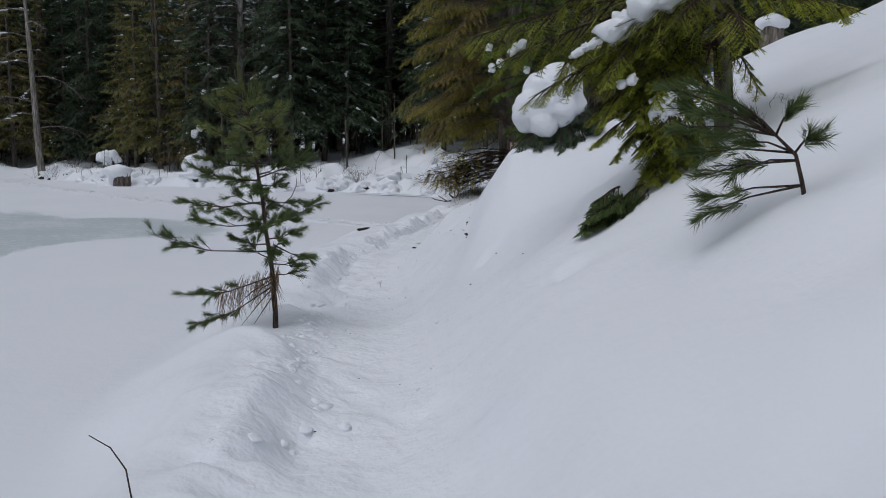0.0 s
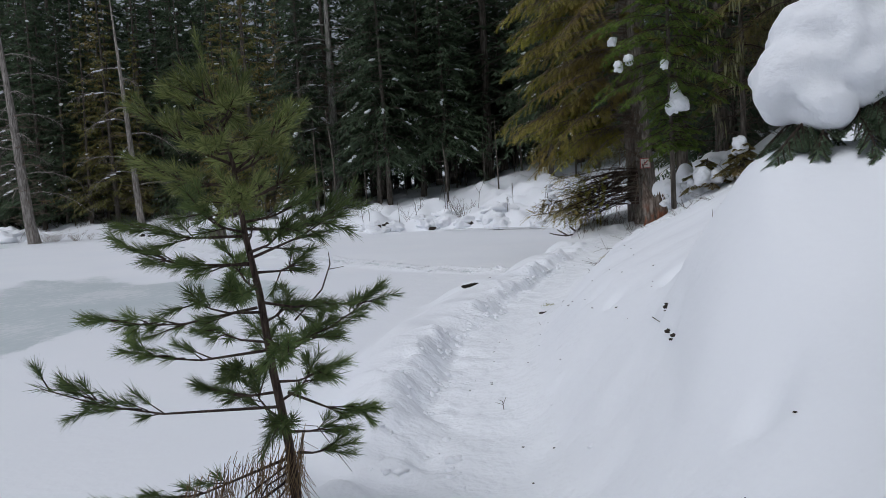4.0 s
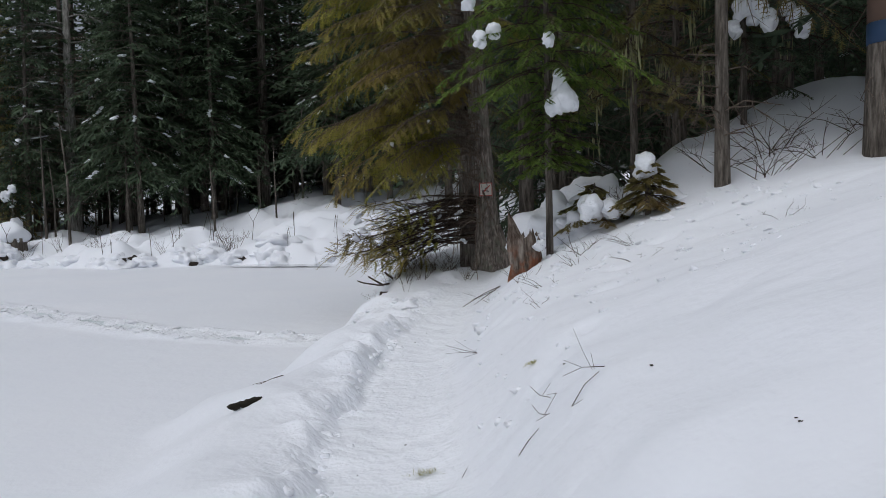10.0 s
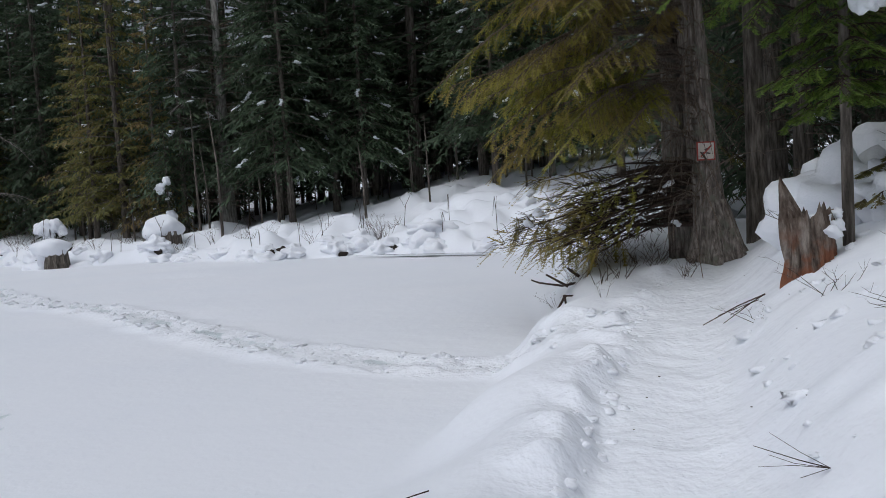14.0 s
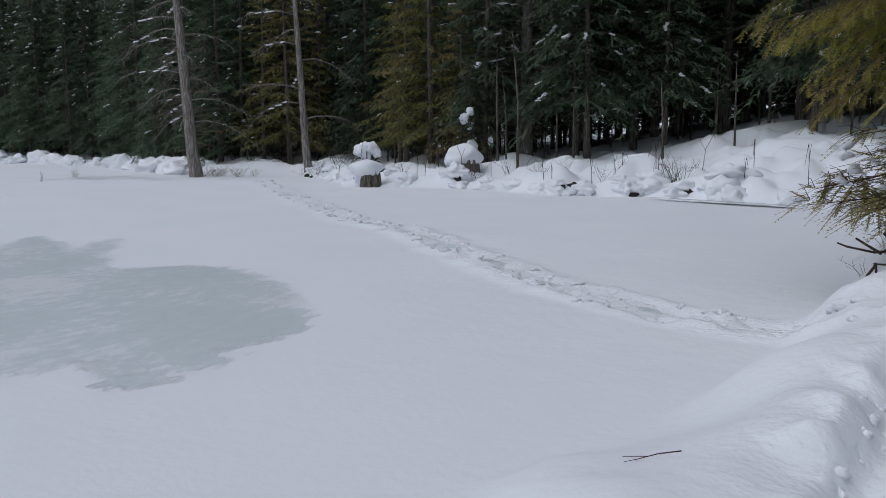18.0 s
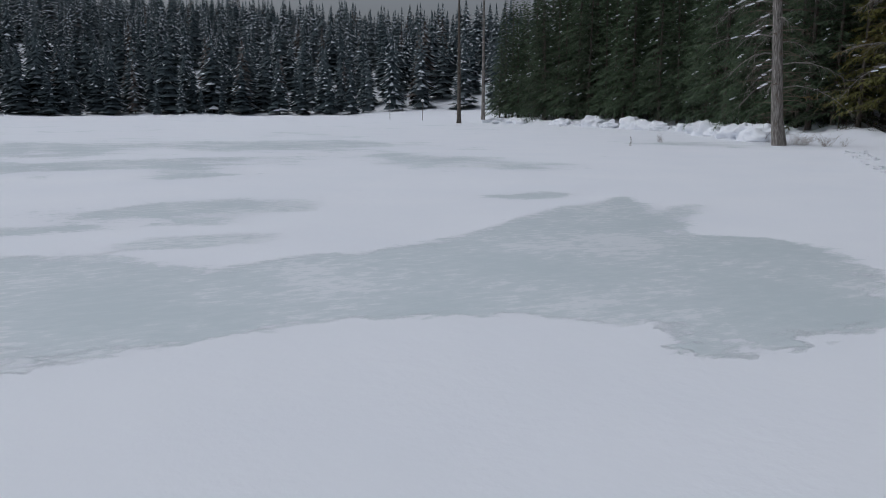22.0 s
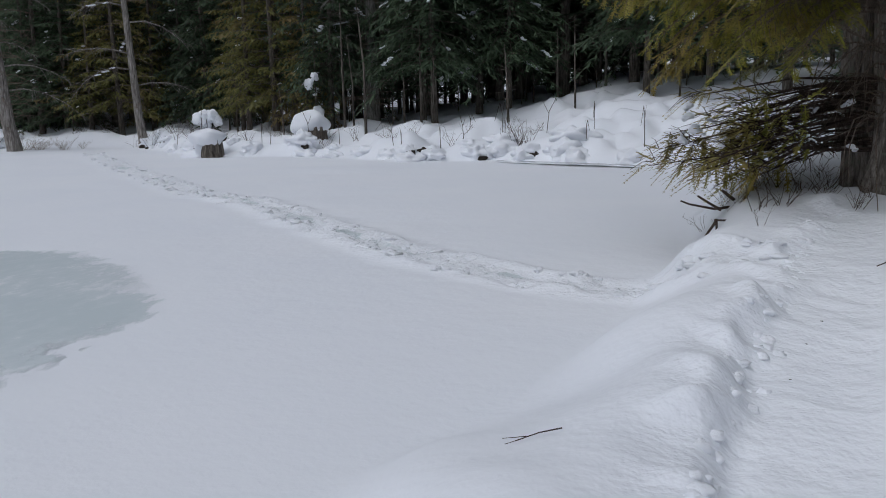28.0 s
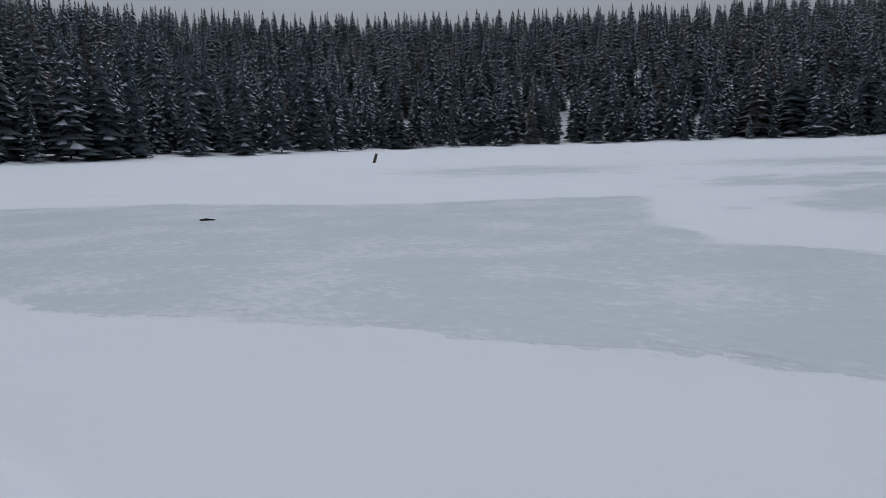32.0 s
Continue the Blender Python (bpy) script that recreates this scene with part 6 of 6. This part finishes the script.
twig_thing("lake_stick", "thin forked stick lying on the snowy bank", [((-1.10, 15.34, ground_z(-1.1, 15.34) + 0.02), (-1.2, 15.33, ground_z(-1.2, 15.33) + 0.025), (-1.3, 15.31, ground_z(-1.3, 15.31) + 0.01)), ((-1.24, 15.32, ground_z(-1.24, 15.32) + 0.02), (-1.36, 15.34, ground_z(-1.36, 15.34) + 0.02)), ((-1.26, 15.32, ground_z(-1.26, 15.32) + 0.015), (-1.34, 15.27, ground_z(-1.34, 15.27) + 0.012))], rad=0.0035)
twig_thing("arched_twig", "thin arched twig rising from the snowbank", [((-1.11, 2.48, ground_z(-1.11, 2.48) - 0.05), (-1.13, 2.46, 0.27), (-1.17, 2.42, 0.37), (-1.23, 2.38, 0.43))], rad=0.0035)


def flat_twigs(x, y, ang, runs, group="twigs on the slope", label="thin dark twigs lying on the snow", rad=0.004, lift=0.012, level=False):
    out = []
    c, s = math.cos(radians(ang)), math.sin(radians(ang))
    for run in runs:
        pts = []
        for a, b, z in run:
            px, py = x + a * c - b * s, y + a * s + b * c
            g = max(ground_z(px, py), ground_z(x, y) - 0.03) if level else ground_z(px, py)
            pts.append((px, py, g + lift + z))
        out.append(pts)
    twig_thing("fallen_twig", label, out, group=group, rad=rad)


flat_twigs(0.50, 14.90, 0, [[(0, 0, 0), (-0.1, 0.05, 0.05), (-0.24, 0.16, 0.08)], [(0, 0, 0), (-0.13, 0.02, 0.04), (-0.26, 0.05, 0.03)], [(0, 0, 0), (-0.08, 0.08, 0.07), (-0.16, 0.2, 0.12)], [(0, 0, 0), (-0.12, -0.01, 0.0)], [(0, 0, 0), (-0.1, 0.1, 0.02), (-0.2, 0.1, 0.06)]], label="fan of thin dark twigs beside the path", rad=0.0026, level=True)
flat_twigs(0.45, 11.82, 8, [[(0, 0, 0), (-0.10, 0.02, 0.03), (-0.20, 0.01, 0.0)], [(-0.06, 0.0, 0.02), (-0.09, 0.03, 0.10), (-0.13, 0.04, 0.20)], [(-0.05, 0.0, 0.02), (-0.05, 0.03, 0.09)], [(-0.1, 0.02, 0.03), (-0.17, 0.06, 0.06)]], rad=0.0019, level=True)
flat_twigs(0.24, 12.02, -30, [[(0, 0, 0), (-0.05, 0.05, 0.02), (-0.09, 0.08, 0.05)], [(-0.02, 0.03, 0), (0.03, 0.07, 0.03)], [(0.02, -0.02, 0), (-0.04, -0.05, 0.01)], [(0.03, 0.09, 0.02), (-0.03, 0.14, 0.04)]], rad=0.0022, level=True)
flat_twigs(0.28, 11.77, 10, [[(0, 0, 0), (0.08, 0.03, 0.01), (0.15, 0.02, 0)], [(0.0, 0.0, 0), (0.02, -0.06, 0)]], rad=0.0022, level=True)
flat_twigs(0.31, 12.20, -20, [[(0, 0, 0), (-0.05, 0.03, 0.03), (-0.10, 0.05, 0.07)], [(-0.04, 0.03, 0.03), (0.0, 0.06, 0.05)]], rad=0.0022, level=True)
flat_twigs(0.09, 11.97, 6, [[(0, 0, 0), (0.05, 0.01, 0.005), (0.10, 0.0, 0.0)]], rad=0.0024, level=True)
flat_twigs(-0.1, 12.4, 60, [[(0, 0, 0), (0.08, 0.0, 0.01)]], rad=0.002)
flat_twigs(-0.59, 8.31, 100, [[(0, 0, 0.01), (0.05, 0.0, 0.05), (0.1, 0.02, 0.05)], [(0.04, 0, 0.03), (0.1, -0.03, 0.06)], [(0.05, 0, 0.03), (0.02, 0.05, 0.06)]], label="small sprig lying on the trodden path", rad=0.003)
flat_twigs(0.28, 7.45, 0, [[(0, 0, 0.02), (0.01, -0.19, 0.0)]], rad=0.003)
flat_twigs(0.92, 8.97, 85, [[(0, 0, 0), (0.02, 0, 0.05), (0.03, 0, 0.09)]], rad=0.0025)
flat_twigs(1.5, 18.3, 150, [[(0, 0, 0.02), (0.2, 0.05, 0.1), (0.5, 0.0, 0.03)], [(0.1, 0.02, 0.05), (0.3, 0.15, 0.05)], [(0, 0, 0.02), (0.3, -0.1, 0.02)], [(0.05, 0, 0.02), (0.35, 0.1, 0.12)]], label="dead twigs at the foot of the rotten stump", rad=0.007)


def bark_piece():
    t = thing("bark_piece", (-1.33, 14.28, ground_z(-1.33, 14.28) + 0.018), "dark mossy piece of bark on the snowbank", "bark", rz=35)
    b = Build()
    for k in range(5):
        b.lump((-0.09 + 0.045 * k, 0.01 * math.sin(k * 2), 0.004 * k), (0.045, 0.028, 0.022), k, 0.6, (10, 7))
    part("bark", b, material("dark_moss", (0.022, 0.020, 0.014), 0.95)[0], t)


bark_piece()


def litter(name, x, y, rad, mat, label, seed, flat=0.35, group="litter on the snow"):
    b = Build()
    r = random.Random(seed)
    for k in range(4):
        b.lump((r.uniform(-rad, rad), r.uniform(-rad, rad) * 0.6, 0), (rad * 0.7, rad * 0.5, rad * flat), seed + k, 0.6, (8, 6))
    ob = part(name, b, mat)
    ob.matrix_basis = pose(x, y, ground_z(x, y) + rad * flat * 0.4)
    tagged(ob, label, "litter", group)


M_MOSS = needles("pale_moss", (0.26, 0.25, 0.10), (0.46, 0.44, 0.22))
M_SPECK = material("dark_litter", (0.035, 0.028, 0.022), 0.9)[0]


def moss(x, y, rad, label, seed):
    b = Build()
    r = random.Random(seed)
    for k in range(90):
        o = vec(r.gauss(0, rad * 0.5), r.gauss(0, rad * 0.28), 0)
        e = vec(r.uniform(-1, 1), r.uniform(-1, 1), r.uniform(0.1, 0.8)).normalized()
        b.kite(o, o + e * rad * r.uniform(0.3, 0.6), e.cross(vec(0, 0, 1)).normalized() * 0.0022)
    ob = part("moss_tuft", b, M_MOSS, smooth=False)
    ob.matrix_basis = pose(x, y, ground_z(x, y) + 0.012, 0, 0.4 * math.degrees(math.atan2(ground_z(x - 0.1, y) - ground_z(x + 0.1, y), 0.2)), seed * 10 - 10)
    tagged(ob, label, "litter", "litter on the snow")


moss(-0.25, 12.72, 0.075, "yellow-green tuft of lichen on the path", 1)
moss(0.44, 12.98, 0.045, "yellow-green tuft of lichen on the slope", 2)
litter("dark_clump", -0.32, 12.25, 0.03, M_SPECK, "small dark clump of needles on the path", 4)


def specks():
    r = random.Random(99)
    for k in range(64):
        y = r.uniform(3, 20) if k < 40 else r.uniform(7, 12)
        x = float(path_x(np.array(y))) + r.uniform(-0.3, 1.3)
        litter("speck", x, y, r.uniform(0.004, 0.009), M_SPECK, "tiny dark speck of bark on the snow", 200 + k)
    # Dark lumps put in for the shade and bark inside a chain of dents.
    for k, (x, y) in enumerate(((0.35, 7.38), (0.32, 7.21), (0.31, 7.09), (0.31, 7.00), (0.31, 6.93))):
        litter("hole_speck", x, y, 0.010 + 0.004 * (k % 3), M_SPECK, "dark lump put in for a shaded hole with bark in the snow", 300 + k, 0.5, "stones in the snow")


specks()


# ---------- lumpy brush, stones and shaded gaps along the far bank ---
def far_bank_brush():
    r = random.Random(321)
    line = [(0.4, 36.3), (-2.4, 37.9), (-5, 39.2), (-8, 38.6), (-12, 41.4), (-16, 41.8), (-19, 43.6), (-24.5, 49.4)]
    for (ax, ay), (bx, by) in zip(line, line[1:]):
        for k in range(6):
            f = r.random()
            x, y = ax + (bx - ax) * f, ay + (by - ay) * f + r.uniform(-0.3, 0.9)
            s = r.uniform(0.16, 0.40)
            g = ground_z(x, y)
            snow_mound(x, y, g - s * 0.35, (s * r.uniform(1.1, 2.0), s * 1.3, s * r.uniform(0.8, 1.2)), 400 + int(x * 37) % 97, "small heap of snow over brush on the far bank")
            # Dark lumps put in for shaded gaps, roots and rocks below the snow edge.
            if r.random() < 0.45:
                b = Build()
                b.lump((0, 0, 0), (s * 0.55, s * 0.3, s * 0.35), k, 0.5, (12, 8))
                ob = part("shore_dark_lump", b, M_SPECK)
                ob.matrix_basis = pose(x + r.uniform(-0.3, 0.3), y - s * 1.05, ground_z(x, y - s) + 0.03)
                tagged(ob, "dark lump put in for rocks, roots and shaded gaps under the far bank's snow", "stone", "stones of the far bank")
        for k in range(3):
            f = r.random()
            x, y = ax + (bx - ax) * f, ay + (by - ay) * f + r.uniform(0.2, 2.5)
            g = ground_z(x, y)
            h, w = r.uniform(0.4, 1.3), r.uniform(-0.5, 0.5)
            arch = r.random() < 0.4
            twig_thing("bank_twig", "thin bare stem bending out of the snow on the far bank", [((x, y, g - 0.05), (x + w * 0.2, y, g + h * 0.7), (x + w * 0.6, y, g + h), (x + w * (1.6 if arch else 0.8), y, g + (h * 0.5 if arch else h * 1.2))), ((x + w * 0.2, y, g + h * 0.6), (x - w * 0.3, y, g + h))], group="stems on the far bank", rad=0.012)


far_bank_brush()


# ---------- on the lake ----------
def open_water():
    m, n, l, b = material("dark_water", (0.012, 0.014, 0.014), 0.08, 0.5)
    bump(n, l, b, noise_tex(n, l, coords(n, l), 6, 3), 0.01)
    w = Build()
    n2 = 22
    v = []
    for i in range(n2 + 1):
        f = i / n2
        x, y = -4.6 + 4.6 * f, 37.7 - 2.4 * f
        wd = 0.42 * math.sin(math.pi * min(1, f * 0.95 + 0.03)) ** 0.6 * (1 + 0.3 * math.sin(i * 1.7)) * (0.35 + 0.65 * f)
        v += [(x, y - wd, LAKE_Z + 0.075), (x, y + wd, LAKE_Z + 0.075)]
    w.add(v, [(2 * i, 2 * i + 2, 2 * i + 3, 2 * i + 1) for i in range(n2)])
    tagged(part("water", w, m), "strip of dark open water along the snowbank", "water", kind="structure")


open_water()


def dock():
    t = thing("floating_dock", (-77.4, -3.9, LAKE_Z), "dark wooden swim platform frozen into the lake", "dock", rz=79)
    wood = bark("dock_wood", (0.10, 0.085, 0.07), (0.2, 0.17, 0.15), 0.5)

    def box(name, x0, x1, y0, y1, z0, z1, mat):
        b = Build()
        b.add([(x, y, z) for z in (z0, z1) for x, y in ((x0, y0), (x1, y0), (x1, y1), (x0, y1))], ((3, 2, 1, 0), (4, 5, 6, 7), (0, 1, 5, 4), (1, 2, 6, 5), (2, 3, 7, 6), (3, 0, 4, 7)))
        part(name, b, mat, t, smooth=False)

    for k in range(12):
        box("plank", -1.8 + 0.3 * k, -1.52 + 0.3 * k, -1.2, 1.2, 0.17, 0.22, wood)
    box("beam", -1.8, 1.8, -1.2, -1.08, 0.0, 0.168, wood)
    box("beam", -1.8, 1.8, 1.08, 1.2, 0.0, 0.168, wood)
    box("snow_cover", -1.5, 1.2, -0.9, 0.9, 0.222, 0.25, M_SNOW)


dock()
b = Build()
b.tube([(0, 0, -0.3), (0, 0, 0.55), (0, 0, 1.0)], [0.16, 0.15, 0.14], 10)
b.lump((0, 0, 1.02), (0.15, 0.15, 0.05), 2)
ob = part("lake_post", b, M_BARK)
ob.matrix_basis = pose(-54.5, -49, LAKE_Z, 10, -32, 0)
tagged(ob, "short leaning post frozen into the lake", "post")
b = Build()
b.tube([(-0.2, 0, 0), (-0.05, 0.02, 0.012), (0.18, -0.01, 0)], [0.02, 0.03, 0.012], 7)
ob = part("stick_on_ice", b, M_SPECK)
ob.matrix_basis = pose(-11.2, -6.4, LAKE_Z + 0.02, 0, 0, 135)
tagged(ob, "dark stick lying on the bare ice", "twig")
for k, (x, y) in enumerate(((-33.2, 39.6), (-35.9, 44.0), (-35.4, 43.7))):
    shrub(x, y, 700 + k, 0.55, 10, "clump of dry brown reeds standing in the ice", M_TWIG_PALE, "reed clumps", LAKE_Z, 0.12)
for x, y, z in ((-156.3, 80.7, 1.0), (-135.5, 78.1, 1.2)):
    t = thing("street_lamp", (x, y, ground_z(x, y)), "park lamp with a white globe on the far beach", "lamp", "park lamps")
    b = Build()
    b.tube([(0, 0, -0.2), (0, 0, 3.4)], [0.06, 0.05], 6)
    part("pole", b, M_BARK, t)
    b = Build()
    b.lump((0, 0, 3.6), (0.28, 0.28, 0.28), 0, 0.0)
    part("globe", b, material("lamp_globe", (0.8, 0.8, 0.8), 0.4)[0], t)
b = Build()
b.tube([(0, 0, 0), (0.02, 0, 0.5)], [0.14, 0.13], 12)
b.lump((0.02, 0, 0.5), (0.12, 0.12, 0.08), 1)
ob = part("old_stump", b, M_BARK_CEDAR)
ob.matrix_basis = pose(3.9, 9.15, ground_z(3.9, 9.15) - 0.05)
tagged(ob, "weathered stump on the snowy slope under a snow hat", "stump")
b = Build()
b.lump((0, 0, 0.52), (0.19, 0.18, 0.10), 5, 0.3, (16, 10))
ob2 = part("snow_hat", b, M_SNOW, ob)


# ---------- crumbs and clods of broken snow ----------
def snow_crumbs():
    r = random.Random(123)
    edge, track, right = Build(), Build(), Build()
    for k in range(230):
        y = r.uniform(3, 21)
        u = -0.45 + r.gauss(0, 0.07 if y > 10 else 0.15)
        x = float(path_x(np.array(y))) + u
        s = r.uniform(0.01, 0.04)
        edge.lump((x, y, ground_z(x, y) - s * 0.35), (s * r.uniform(0.9, 1.6), s * r.uniform(0.9, 1.6), s * 0.75), k, 0.4, (10, 7), 0, 1.5)
    for k in range(24):
        y = r.uniform(3, 20)
        x = float(path_x(np.array(y))) + r.uniform(0.25, 0.5)
        s = r.uniform(0.008, 0.02)
        right.lump((x, y, ground_z(x, y) - s * 0.2), (s * 1.3, s, s * 0.6), k, 0.4, (8, 6), 0, 1.5)
    for k in range(240):
        y = r.uniform(12.5, 18.5)
        x = float(path_x(np.array(y))) + r.uniform(0.5, 4.2)
        s = r.uniform(0.008, 0.034) * (1 + 0.5 * (y > 15.5))
        right.lump((x, y, ground_z(x, y) - s * 0.25), (s * r.uniform(0.9, 1.8), s * r.uniform(0.8, 1.4), s * 0.7), k, 0.7, (8, 6), 0, 1.5)
    for (ax, ay), (bx, by) in zip(TRACK, TRACK[1:]):
        n = int(13 * math.hypot(bx - ax, by - ay))
        for k in range(n):
            f = r.random()
            ln = math.hypot(bx - ax, by - ay)
            o = r.choice((-0.3, 0.3, r.uniform(-0.25, 0.25))) + r.gauss(0, 0.06)
            x, y = ax + (bx - ax) * f - (by - ay) / ln * o, ay + (by - ay) * f + (bx - ax) / ln * o
            s = r.uniform(0.02, 0.065)
            track.lump((x, y, ground_z(x, y) - s * 0.2), (s * r.uniform(0.9, 1.8), s * r.uniform(0.9, 1.8), s * 0.5), k, 0.45, (12, 8), 0, 1.8)
    tagged(part("snow_crumbs", edge, M_SNOW), "broken crumbs of snow along the edge of the path", "snow", kind="stuff")
    tagged(part("snow_crumbs", right, M_SNOW), "small crumbs of snow below the slope", "snow", kind="stuff")
    tagged(part("snow_clods", track, M_SNOW), "clods of snow along the footprints across the lake", "snow", kind="stuff")


snow_crumbs()
